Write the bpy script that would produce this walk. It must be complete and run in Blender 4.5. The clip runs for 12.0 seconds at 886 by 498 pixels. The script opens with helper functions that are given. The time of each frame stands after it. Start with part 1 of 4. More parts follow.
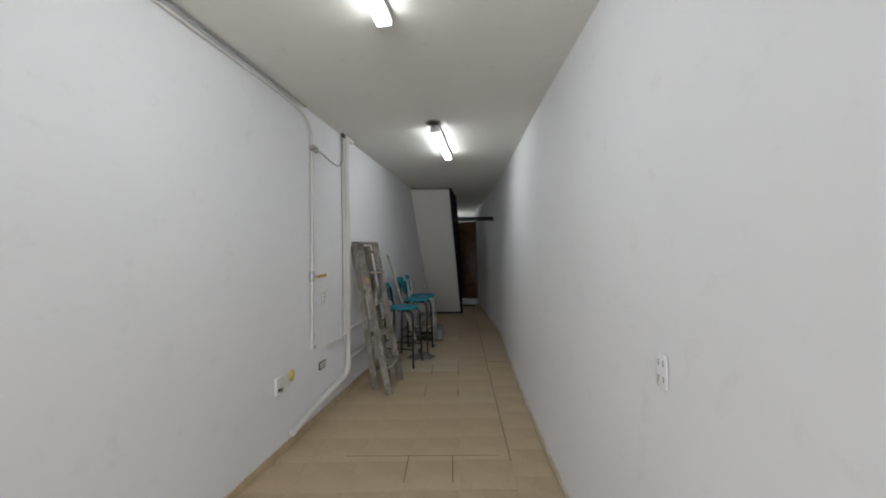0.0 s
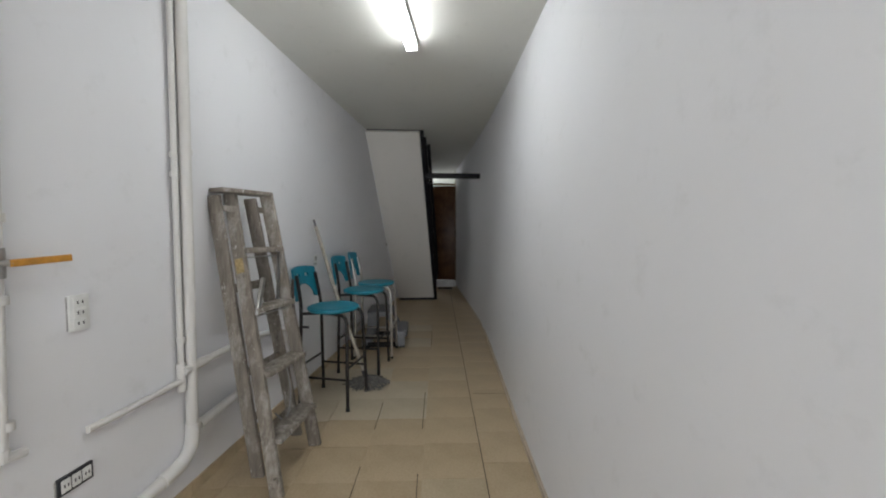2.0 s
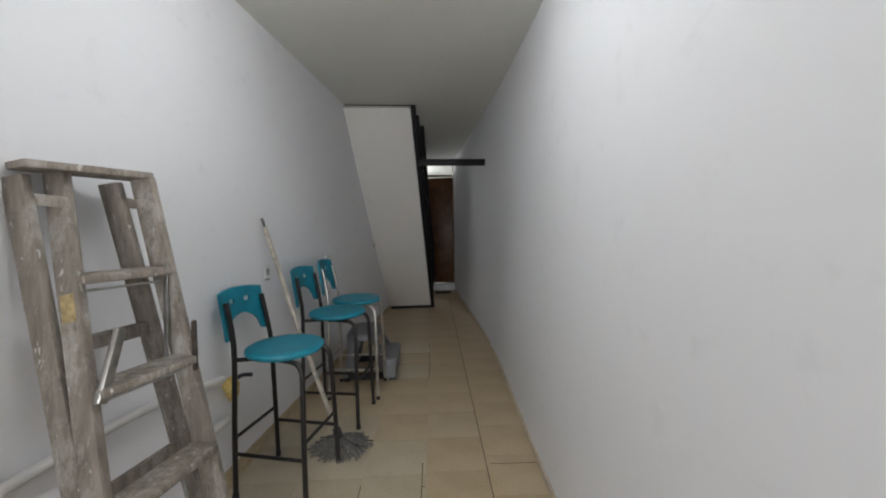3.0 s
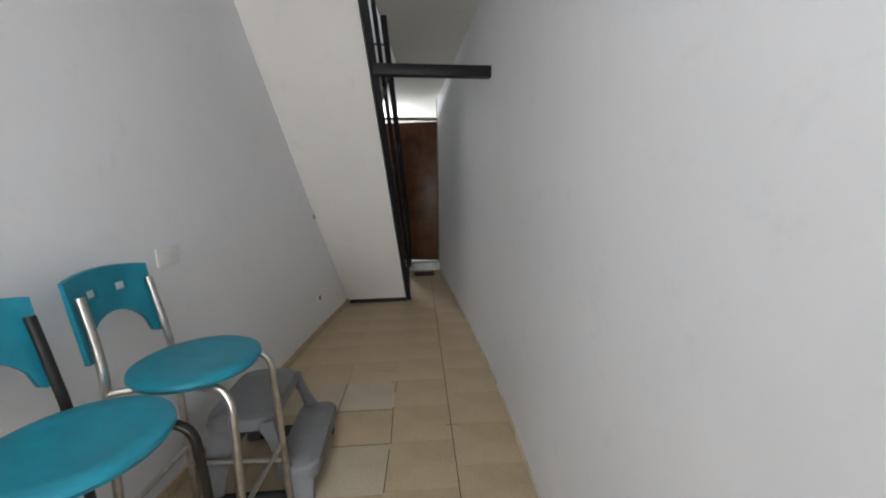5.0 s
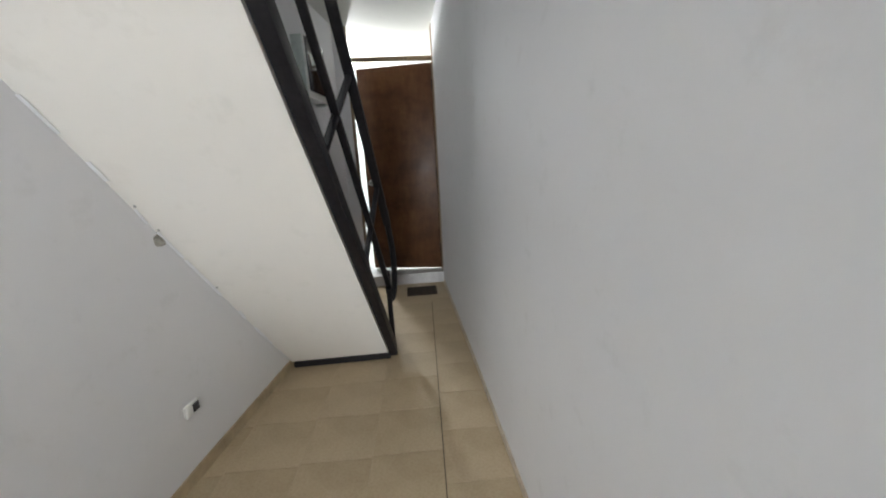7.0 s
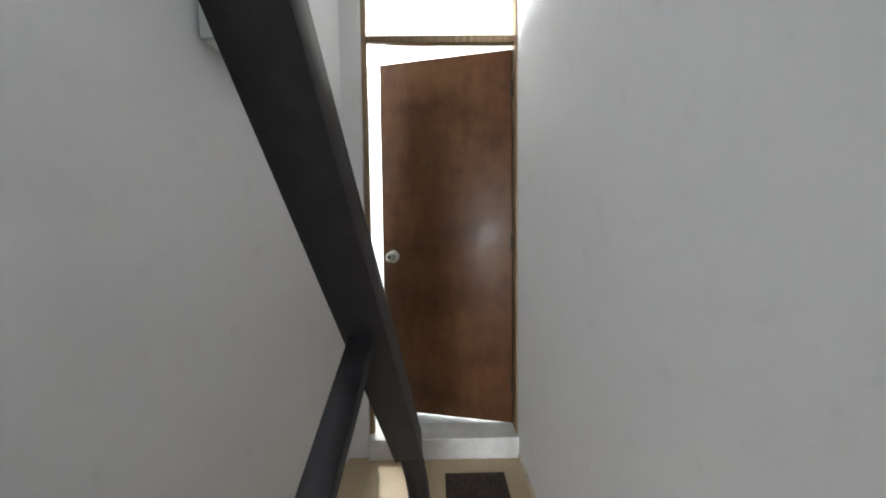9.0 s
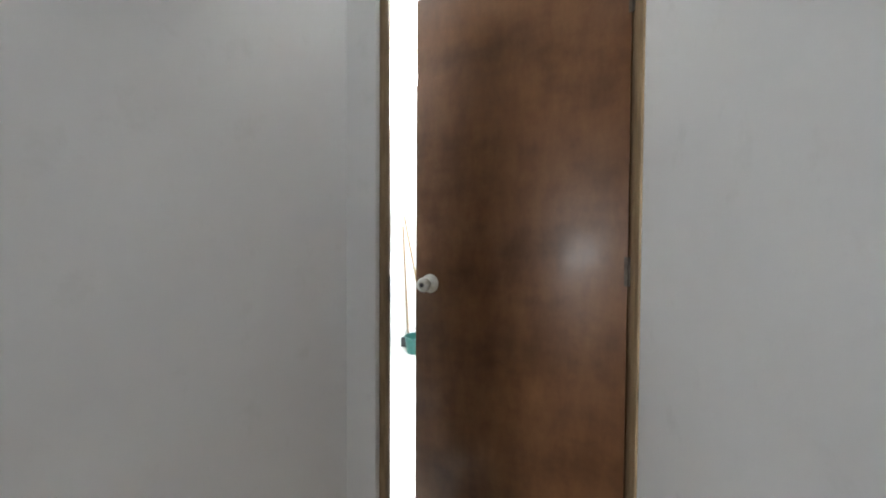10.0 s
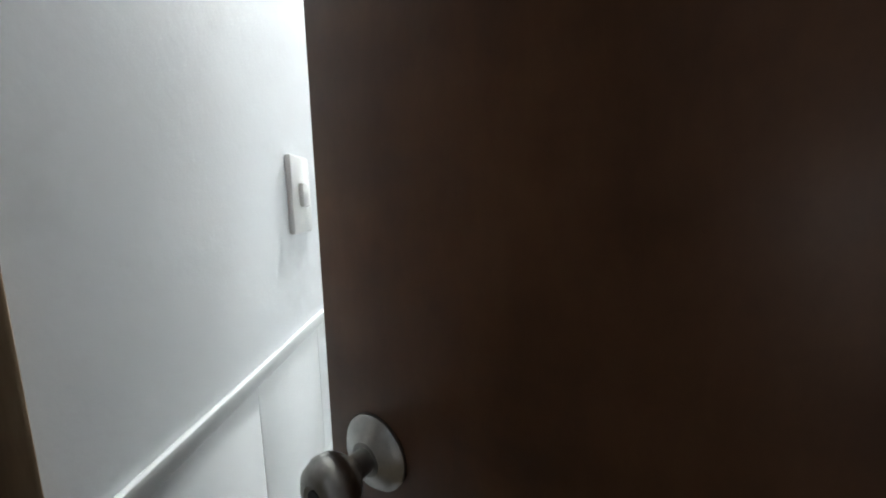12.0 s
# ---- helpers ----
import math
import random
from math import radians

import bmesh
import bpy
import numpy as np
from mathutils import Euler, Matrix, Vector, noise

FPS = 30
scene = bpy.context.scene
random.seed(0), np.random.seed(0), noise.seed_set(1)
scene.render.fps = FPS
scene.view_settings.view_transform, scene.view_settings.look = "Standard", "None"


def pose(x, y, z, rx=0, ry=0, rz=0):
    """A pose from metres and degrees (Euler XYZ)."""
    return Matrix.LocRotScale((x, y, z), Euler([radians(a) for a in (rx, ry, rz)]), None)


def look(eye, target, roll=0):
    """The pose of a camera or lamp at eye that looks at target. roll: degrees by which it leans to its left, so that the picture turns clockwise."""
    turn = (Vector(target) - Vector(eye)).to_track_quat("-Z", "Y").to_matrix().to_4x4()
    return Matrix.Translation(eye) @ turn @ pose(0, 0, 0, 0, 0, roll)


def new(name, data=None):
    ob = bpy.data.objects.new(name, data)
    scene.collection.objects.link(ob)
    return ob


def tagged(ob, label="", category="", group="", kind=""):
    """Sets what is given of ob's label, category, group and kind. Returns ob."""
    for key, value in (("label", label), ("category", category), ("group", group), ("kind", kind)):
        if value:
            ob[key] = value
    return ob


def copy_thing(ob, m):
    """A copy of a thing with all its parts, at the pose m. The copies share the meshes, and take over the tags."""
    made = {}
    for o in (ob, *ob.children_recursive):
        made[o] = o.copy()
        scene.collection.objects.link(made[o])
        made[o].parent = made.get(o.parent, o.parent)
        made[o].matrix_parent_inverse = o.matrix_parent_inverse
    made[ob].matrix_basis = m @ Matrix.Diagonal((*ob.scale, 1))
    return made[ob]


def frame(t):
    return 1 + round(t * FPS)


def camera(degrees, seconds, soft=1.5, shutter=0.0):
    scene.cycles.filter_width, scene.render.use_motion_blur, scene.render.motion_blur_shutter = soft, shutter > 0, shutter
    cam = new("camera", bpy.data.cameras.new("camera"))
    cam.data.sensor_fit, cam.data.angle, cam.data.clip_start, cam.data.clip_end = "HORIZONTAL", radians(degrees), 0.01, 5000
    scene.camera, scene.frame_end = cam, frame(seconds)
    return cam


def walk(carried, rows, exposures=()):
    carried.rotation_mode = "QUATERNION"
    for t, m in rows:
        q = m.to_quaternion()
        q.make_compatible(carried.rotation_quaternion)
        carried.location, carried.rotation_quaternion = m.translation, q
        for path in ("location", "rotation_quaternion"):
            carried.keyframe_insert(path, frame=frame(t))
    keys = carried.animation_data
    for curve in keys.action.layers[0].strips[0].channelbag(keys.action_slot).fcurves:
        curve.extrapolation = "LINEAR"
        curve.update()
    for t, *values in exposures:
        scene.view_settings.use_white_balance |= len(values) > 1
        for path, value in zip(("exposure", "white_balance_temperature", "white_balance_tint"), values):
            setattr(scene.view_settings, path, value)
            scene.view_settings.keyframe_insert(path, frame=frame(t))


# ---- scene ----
cam = camera(101.4, 12.0, soft=2.0)
PATH = [
    (0, (-0.858, 0.396, 1.23), (-0.869, 2.395, 1.273), -1.1),
    (0.5, (-0.76, 0.785, 1.194), (-0.686, 2.783, 1.227), -1.1),
    (1, (-0.762, 1.233, 1.172), (-0.676, 3.231, 1.198), 0.4),
    (1.5, (-0.766, 1.664, 1.183), (-0.644, 3.661, 1.183), -0.4),
    (2, (-0.736, 2.084, 1.183), (-0.625, 4.079, 1.083), -0.1),
    (2.5, (-0.772, 2.489, 1.21), (-0.644, 4.482, 1.106), -0.7),
    (3, (-0.726, 2.895, 1.209), (-0.588, 4.886, 1.086), -0.9),
    (3.5, (-0.723, 3.348, 1.216), (-0.57, 5.337, 1.069), -1.5),
    (5.5, (-0.459, 4.815, 1.173), (-0.244, 6.738, 0.665), -0.2),
    (6, (-0.404, 5.209, 1.148), (-0.235, 7.086, 0.478), 0.6),
    (6.5, (-0.432, 5.67, 1.181), (-0.253, 7.578, 0.606), -2.0),
    (7, (-0.356, 6.127, 1.207), (-0.182, 8.065, 0.746), -3.0),
    (7.5, (-0.384, 6.58, 1.222), (-0.266, 8.549, 0.887), -1.4),
    (9.5, (-0.452, 8.304, 1.198), (-0.512, 10.302, 1.125), -0.4),
    (10, (-0.358, 8.668, 1.214), (-0.786, 10.621, 1.163), 0.3),
    (10.5, (-0.476, 9.023, 1.254), (-0.795, 10.996, 1.180), -1.4),
    (11, (-0.490, 9.356, 1.224), (-0.783, 11.331, 1.103), -2.1),
    (11.5, (-0.497, 9.587, 1.239), (-0.964, 11.519, 1.014), -1.9),
    (12, (-0.537, 9.758, 1.275), (-1.225, 11.616, 1.001), -1.1),
]
walk(cam, [(t, look(eye, target, roll)) for t, eye, target, roll in PATH],
     [(0, -0.9, 6500, 9), (1, -0.7, 6500, 9), (2, -0.45, 6500, 9), (3, -0.15, 6500, 10), (3.7, 0.15, 6500, 10), (5.5, 1.1, 6500, 10), (6, 1.45, 6500, 10),
      (7, 1.5, 6500, 8), (7.5, 1.45, 6500, 8), (9.5, 2.5, 6500, 8), (10.5, 2.5, 6500, 6), (11, 2.2, 6500, 6), (11.5, 1.7, 6400, 7), (12, 0.9, 6300, 8)])

# ---- world and large lights ----
world = bpy.data.worlds.new("world")
scene.world = world
world.use_nodes = True
world.node_tree.nodes["Background"].inputs["Color"].default_value = (0.6, 0.7, 0.8, 1)
world.node_tree.nodes["Background"].inputs["Strength"].default_value = 0.05

TUBE_POWER = 46.0
ROOM_POWER = 33.0
REAR_FILL_POWER = 125.0
STAIR_FILL_POWER = 5.0

bulb = bpy.data.lights.new("room_bulb_light", "POINT")
bulb.energy, bulb.shadow_soft_size, bulb.color = ROOM_POWER, 0.04, (0.96, 0.98, 1.0)
new("room_bulb_light", bulb).location = (-1.02, 10.8, 2.12)

# added fill light behind the walker, set in an assumed opening
rear_fill = bpy.data.lights.new("rear_fill_light", "AREA")
rear_fill.shape, rear_fill.size, rear_fill.size_y, rear_fill.energy, rear_fill.color = "RECTANGLE", 1.7, 2.1, REAR_FILL_POWER, (0.91, 0.955, 1.0)
rear_fill_ob = new("rear_fill_light", rear_fill)
rear_fill_ob.matrix_world = look((-1.45, -3.08, 1.08), (-1.45, 0.0, 1.08))

# added fill light down the stairwell, to brighten the walls near the door
up = bpy.data.lights.new("stair_fill_light", "AREA")
up.shape, up.size, up.size_y, up.energy, up.color = "RECTANGLE", 0.5, 1.4, STAIR_FILL_POWER, (0.92, 0.97, 1.0)
new("stair_fill_light", up).matrix_world = pose(-0.95, 7.7, 4.25)


# ---- materials ----
def material(name, rough=0.5, metal=0.0, spec=0.5):
    m = bpy.data.materials.new(name)
    m.use_nodes = True
    b = m.node_tree.nodes["Principled BSDF"]
    b.inputs["Roughness"].default_value = rough
    b.inputs["Metallic"].default_value = metal
    b.inputs["Specular IOR Level"].default_value = spec
    return m, m.node_tree, b


def noise_node(nt, scale, detail=4, rough=0.55, stretch=None, coords="Object"):
    tc = nt.nodes.new("ShaderNodeTexCoord")
    n = nt.nodes.new("ShaderNodeTexNoise")
    n.inputs["Scale"].default_value = scale
    n.inputs["Detail"].default_value = detail
    n.inputs["Roughness"].default_value = rough
    if stretch:
        mp = nt.nodes.new("ShaderNodeMapping")
        mp.inputs["Scale"].default_value = stretch
        nt.links.new(tc.outputs[coords], mp.inputs["Vector"])
        nt.links.new(mp.outputs["Vector"], n.inputs["Vector"])
    else:
        nt.links.new(tc.outputs[coords], n.inputs["Vector"])
    return n.outputs["Fac"]


def ramp(nt, fac, stops):
    r = nt.nodes.new("ShaderNodeValToRGB")
    el = r.color_ramp.elements
    while len(el) < len(stops):
        el.new(0.5)
    for e, (p, c) in zip(el, stops):
        e.position, e.color = p, (*c, 1)
    nt.links.new(fac, r.inputs["Fac"])
    return r.outputs["Color"]


def mix(nt, fac, a, b, mode="MIX"):
    m = nt.nodes.new("ShaderNodeMix")
    m.data_type, m.blend_type = "RGBA", mode
    if isinstance(fac, float):
        m.inputs[0].default_value = fac
    else:
        nt.links.new(fac, m.inputs[0])
    for k, v in ((6, a), (7, b)):
        if isinstance(v, tuple):
            m.inputs[k].default_value = (*v, 1)
        else:
            nt.links.new(v, m.inputs[k])
    return m.outputs[2]


def bump(nt, b, height, strength, dist=0.01):
    n = nt.nodes.new("ShaderNodeBump")
    n.inputs["Strength"].default_value = strength
    n.inputs["Distance"].default_value = dist
    nt.links.new(height, n.inputs["Height"])
    nt.links.new(n.outputs["Normal"], b.inputs["Normal"])


def painted(name, base, dark, rough=0.55, bumps=0.05, spec=0.3):
    """Wall paint: rolled texture, faint scuffs and larger patchy shades."""
    m, nt, b = material(name, rough, 0, spec)
    big = ramp(nt, noise_node(nt, 0.9, 5), [(0.3, dark), (0.65, base)])
    small = ramp(nt, noise_node(nt, 9, 6, 0.65), [(0.28, (0.9, 0.9, 0.89)), (0.42, (1, 1, 1))])
    nt.links.new(mix(nt, 0.6, big, small, "MULTIPLY"), b.inputs["Base Color"])
    bump(nt, b, noise_node(nt, 60, 4, 0.6), bumps, 0.006)
    return m


WALL = painted("white_wall_paint", (0.795, 0.792, 0.812), (0.765, 0.762, 0.781), 0.72, 0.05, 0.2)
CEIL = painted("ceiling_paint", (0.76, 0.755, 0.71), (0.73, 0.725, 0.675), 0.7)
SOFFIT = painted("soffit_paint", (0.79, 0.762, 0.725), (0.76, 0.732, 0.69), 0.6, 0.04)
PIPE = painted("white_pipe_paint", (0.70, 0.685, 0.665), (0.58, 0.56, 0.535), 0.45, 0.05)
ROOMW = painted("room_wall_paint", (0.80, 0.82, 0.83), (0.77, 0.79, 0.80), 0.6)


def solid(name, c, rough=0.5, metal=0.0, vary=0.12, scale=30, bumps=0.0, spec=0.5):
    m, nt, b = material(name, rough, metal, spec)
    d = tuple(v * (1 - vary) for v in c)
    l = tuple(min(1, v * (1 + vary)) for v in c)
    nt.links.new(ramp(nt, noise_node(nt, scale, 5, 0.6), [(0.35, d), (0.65, l)]), b.inputs["Base Color"])
    if bumps:
        bump(nt, b, noise_node(nt, scale * 4, 3), bumps, 0.003)
    return m


def tile_mat(name, a, c, grey):
    m, nt, b = material(name, 0.38, 0, 0.45)
    oi = nt.nodes.new("ShaderNodeObjectInfo")
    per = ramp(nt, oi.outputs["Random"], [(0.0, a), (0.5, c), (0.95, a), (1.0, grey)])
    stain = ramp(nt, noise_node(nt, 2.3, 6, 0.65), [(0.3, (0.78, 0.75, 0.70)), (0.6, (1, 1, 1))])
    speck = ramp(nt, noise_node(nt, 90, 3, 0.7), [(0.35, (0.9, 0.88, 0.85)), (0.55, (1, 1, 1))])
    col = mix(nt, 1.0, per, stain, "MULTIPLY")
    nt.links.new(mix(nt, 1.0, col, speck, "MULTIPLY"), b.inputs["Base Color"])
    rg = ramp(nt, noise_node(nt, 5, 5), [(0.3, (0.3, 0.3, 0.3)), (0.7, (0.52, 0.52, 0.52))])
    nt.links.new(rg, b.inputs["Roughness"])
    bump(nt, b, noise_node(nt, 35, 3), 0.06, 0.004)
    return m


TILE = tile_mat("beige_ceramic_tile", (0.505, 0.40, 0.265), (0.520, 0.415, 0.278), (0.52, 0.43, 0.30))
TILEG = tile_mat("pale_replacement_tile", (0.53, 0.46, 0.345), (0.54, 0.47, 0.355), (0.52, 0.45, 0.34))
GROUT = solid("grey_brown_grout", (0.465, 0.372, 0.25), 0.9, vary=0.15, scale=60, bumps=0.3)
GROUTD = solid("dark_open_joint", (0.05, 0.04, 0.03), 0.95)
SKIRTE = solid("pale_skirting_tile", (0.52, 0.45, 0.36), 0.45, vary=0.15, scale=12)
SKIRT = solid("beige_skirting_tile", (0.46, 0.36, 0.23), 0.45, vary=0.15, scale=12)
BLACK = solid("black_steel_paint", (0.011, 0.010, 0.012), 0.5, 0.0, 0.3, 40, 0.05, 0.25)
DARKLEG = solid("dark_brown_tube", (0.014, 0.011, 0.010), 0.38, 0.2, 0.3, 40)
CHROME = solid("worn_chrome_tube", (0.50, 0.48, 0.45), 0.28, 1.0, 0.15, 30)
STEEL = solid("brushed_steel", (0.42, 0.41, 0.39), 0.32, 1.0, 0.15, 40)
TEAL = solid("teal_moulded_plastic", (0.006, 0.20, 0.285), 0.42, 0, 0.12, 14, 0.1)
GREYP = solid("grey_plastic", (0.175, 0.175, 0.188), 0.45, 0, 0.1, 10, 0.08)
RUBBER = solid("black_rubber", (0.02, 0.02, 0.02), 0.8)
WHITEP = solid("white_plastic", (0.75, 0.75, 0.73), 0.4, vary=0.05)
DARKP = solid("dark_socket_face", (0.03, 0.03, 0.035), 0.5)
ORANGE = solid("orange_lever_grip", (0.50, 0.23, 0.03), 0.5, vary=0.25)
YELLOW = solid("yellow_foam", (0.62, 0.46, 0.16), 0.9, vary=0.25, scale=50, bumps=0.5)
OLDTAPE = solid("dirty_yellow_tape", (0.36, 0.27, 0.13), 0.8, vary=0.35, scale=45)
CABLE = solid("grey_cable_sheath", (0.30, 0.30, 0.29), 0.55)
MOPM = solid("grey_mop_yarn", (0.16, 0.15, 0.14), 0.95, vary=0.4, scale=60)
POLE = solid("aged_pole_paint", (0.42, 0.38, 0.32), 0.5, vary=0.25, scale=25)
MARBLE = solid("worn_marble_sill", (0.62, 0.61, 0.60), 0.4, vary=0.18, scale=7)
MIRRORB = solid("black_glass_front", (0.012, 0.014, 0.02), 0.12, vary=0.1)
GLASSW = solid("pale_green_case", (0.50, 0.55, 0.53), 0.4, vary=0.08)
BUCKET = solid("dark_green_bucket", (0.02, 0.12, 0.11), 0.45)
ROOMT = solid("white_wall_tile", (0.78, 0.80, 0.80), 0.25, vary=0.03, scale=3)
ROOMF = solid("white_room_floor_tile", (0.70, 0.71, 0.70), 0.3, vary=0.05, scale=4)
GRATE = solid("rusty_floor_grate", (0.055, 0.04, 0.03), 0.7, 0.3, 0.4, 40, 0.2)
# mid grey for slots, chips, the box cavity and plate edges
MIDGREY = solid("mottled_grey", (0.40, 0.39, 0.38), 0.9, vary=0.3, scale=80)
PUTTY = solid("rough_grey_mortar", (0.36, 0.34, 0.30), 0.9, vary=0.35, scale=40, bumps=0.6)


def wood_door():
    """Reddish brown varnished plywood with tall grain, cloudy stains and patchy gloss."""
    m, nt, b = material("varnished_brown_plywood", 0.4, 0, 0.2)
    grain = noise_node(nt, 6, 8, 0.68, (2.2, 2.2, 0.9))
    base = ramp(nt, grain, [(0.25, (0.077, 0.035, 0.017)), (0.5, (0.110, 0.052, 0.025)), (0.75, (0.145, 0.074, 0.036))])
    cloud = ramp(nt, noise_node(nt, 2.6, 6, 0.6, (0.7, 1, 1.5)), [(0.3, (0.58, 0.53, 0.50)), (0.62, (1.12, 1.06, 1.0))])
    nt.links.new(mix(nt, 1.0, base, cloud, "MULTIPLY"), b.inputs["Base Color"])
    rg = ramp(nt, noise_node(nt, 4, 6, 0.6), [(0.3, (0.28, 0.28, 0.28)), (0.7, (0.46, 0.46, 0.46))])
    nt.links.new(rg, b.inputs["Roughness"])
    bump(nt, b, noise_node(nt, 5, 5, 0.6, (8, 8, 0.8)), 0.03, 0.003)
    return m


DOOR = wood_door()


def frame_wood():
    m, nt, b = material("worn_frame_wood", 0.55, 0, 0.4)
    g = noise_node(nt, 9, 6, 0.6, (6, 6, 0.6))
    nt.links.new(ramp(nt, g, [(0.3, (0.16, 0.105, 0.055)), (0.55, (0.27, 0.185, 0.105)), (0.75, (0.36, 0.27, 0.17))]), b.inputs["Base Color"])
    bump(nt, b, g, 0.15, 0.004)
    return m


FRAME = frame_wood()


def ladder_wood():
    """Grey old wood splashed with white paint, dark scuffs where it is bare."""
    m, nt, b = material("paint_splashed_wood", 0.75, 0, 0.3)
    g = ramp(nt, noise_node(nt, 7, 7, 0.65, (5, 5, 0.8)), [(0.3, (0.13, 0.108, 0.09)), (0.55, (0.225, 0.195, 0.165)), (0.75, (0.31, 0.275, 0.24))])
    big = ramp(nt, noise_node(nt, 6, 8, 0.78, (1.6, 1.6, 0.7)), [(0.50, (0, 0, 0)), (0.66, (0.8, 0.8, 0.8))])
    tiny = ramp(nt, noise_node(nt, 50, 4, 0.7, (1, 1, 0.45)), [(0.64, (0, 0, 0)), (0.70, (0.8, 0.8, 0.8))])
    c = mix(nt, big, g, (0.46, 0.435, 0.40))
    c = mix(nt, tiny, c, (0.66, 0.64, 0.61))
    scuff = ramp(nt, noise_node(nt, 10, 5, 0.7), [(0.66, (0, 0, 0)), (0.72, (0.8, 0.8, 0.8))])
    nt.links.new(mix(nt, scuff, c, (0.07, 0.06, 0.05)), b.inputs["Base Color"])
    bump(nt, b, noise_node(nt, 45, 5, 0.6), 0.5, 0.004)
    return m


LADDER = ladder_wood()


def glowing(name, colour, strength):
    m, nt, b = material(name, 0.4)
    b.inputs["Base Color"].default_value = (0.9, 0.9, 0.9, 1)
    b.inputs["Emission Color"].default_value = (*colour, 1)
    b.inputs["Emission Strength"].default_value = strength
    return m


TUBE = glowing("lit_tube_diffuser", (0.94, 0.978, 1.0), TUBE_POWER)
BULBG = glowing("lit_bulb_glass", (0.95, 0.98, 1.0), 60)


# ---- mesh helpers ----
def link(name, bm, mat, smooth=None):
    me = bpy.data.meshes.new(name)
    bmesh.ops.recalc_face_normals(bm, faces=bm.faces)
    bm.to_mesh(me)
    bm.free()
    me.materials.append(mat)
    if smooth is not None:
        me.shade_smooth()
        me.set_sharp_from_angle(angle=radians(smooth))
    return new(name, me)


def part(name, bm, mat, parent, label="", smooth=40):
    ob = link(name, bm, mat, smooth)
    ob.parent = parent
    if label:
        ob["label"] = label
    return ob


def structure(name, bm, mat, label, category, smooth=None):
    return tagged(link(name, bm, mat, smooth), label, category, "", "structure")


def thing(name, loc, label, category, group=""):
    ob = new(name)
    ob.location = loc
    ob.empty_display_size = 0.1
    return tagged(ob, label, category, group)


def add_box(bm, lo, hi, bevel=0.0, m=None):
    lo, hi = Vector(lo), Vector(hi)
    r = bmesh.ops.create_cube(bm, size=1, matrix=Matrix.Translation((lo + hi) / 2) @ Matrix.Diagonal((*(hi - lo), 1)))
    vs = r["verts"]
    if bevel:
        es = list({e for v in vs for e in v.link_edges})
        out = bmesh.ops.bevel(bm, geom=es, offset=bevel, segments=2, affect="EDGES", profile=0.5)
        vs = list({v for f in out["faces"] for v in f.verts} | {v for v in vs if v.is_valid})
    if m is not None:
        bmesh.ops.transform(bm, matrix=m, verts=vs)
    return vs


def box(lo, hi, bevel=0.0, m=None):
    bm = bmesh.new()
    add_box(bm, lo, hi, bevel, m)
    return bm


def prism(outline, z0, z1):
    """An upright solid over a plan outline; z1 may be a function of x and y."""
    bm = bmesh.new()
    top = z1 if callable(z1) else (lambda x, y: z1)
    low = z0 if callable(z0) else (lambda x, y: z0)
    a = [bm.verts.new((x, y, low(x, y))) for x, y in outline]
    b = [bm.verts.new((x, y, top(x, y))) for x, y in outline]
    bm.faces.new(a[::-1])
    bm.faces.new(b)
    for i in range(len(a)):
        j = (i + 1) % len(a)
        bm.faces.new((a[i], a[j], b[j], b[i]))
    return bm


def beam_between(p, q, w, d, side, bevel=0.002, bm=None):
    """A bar from p to q, w wide along side and d deep."""
    p, q = Vector(p), Vector(q)
    z = (q - p).normalized()
    x = (Vector(side) - z * Vector(side).dot(z)).normalized()
    y = z.cross(x)
    m = Matrix((x, y, z)).transposed().to_4x4()
    m.translation = (p + q) / 2
    bm = bm or bmesh.new()
    n = (q - p).length / 2
    add_box(bm, (-w / 2, -d / 2, -n), (w / 2, d / 2, n), bevel, m)
    return bm


def smooth_path(pts, steps=6):
    pts = [Vector(p) for p in pts]
    out = []
    for i in range(len(pts) - 1):
        a, b = pts[max(i - 1, 0)], pts[i]
        c, d = pts[i + 1], pts[min(i + 2, len(pts) - 1)]
        for k in range(steps):
            t = k / steps
            out.append(0.5 * (2 * b + (c - a) * t + (2 * a - 5 * b + 4 * c - d) * t * t + (3 * b - a - 3 * c + d) * t ** 3))
    return out + [pts[-1]]


def tube(path, r, sides=10, bm=None, taper=None):
    """A round tube along a path."""
    bm = bm or bmesh.new()
    path = [Vector(p) for p in path]
    rings, up = [], None
    for i, p in enumerate(path):
        t = (path[min(i + 1, len(path) - 1)] - path[max(i - 1, 0)]).normalized()
        if up is None:
            up = t.orthogonal().normalized()
        up = (up - t * up.dot(t)).normalized()
        s = t.cross(up)
        rr = r * (taper(i / (len(path) - 1)) if taper else 1)
        rings.append([bm.verts.new(p + rr * (math.cos(a) * up + math.sin(a) * s)) for a in [2 * math.pi * k / sides for k in range(sides)]])
    for a, b in zip(rings, rings[1:]):
        for k in range(sides):
            bm.faces.new((a[k], a[(k + 1) % sides], b[(k + 1) % sides], b[k]))
    bm.faces.new(rings[0][::-1])
    bm.faces.new(rings[-1])
    return bm


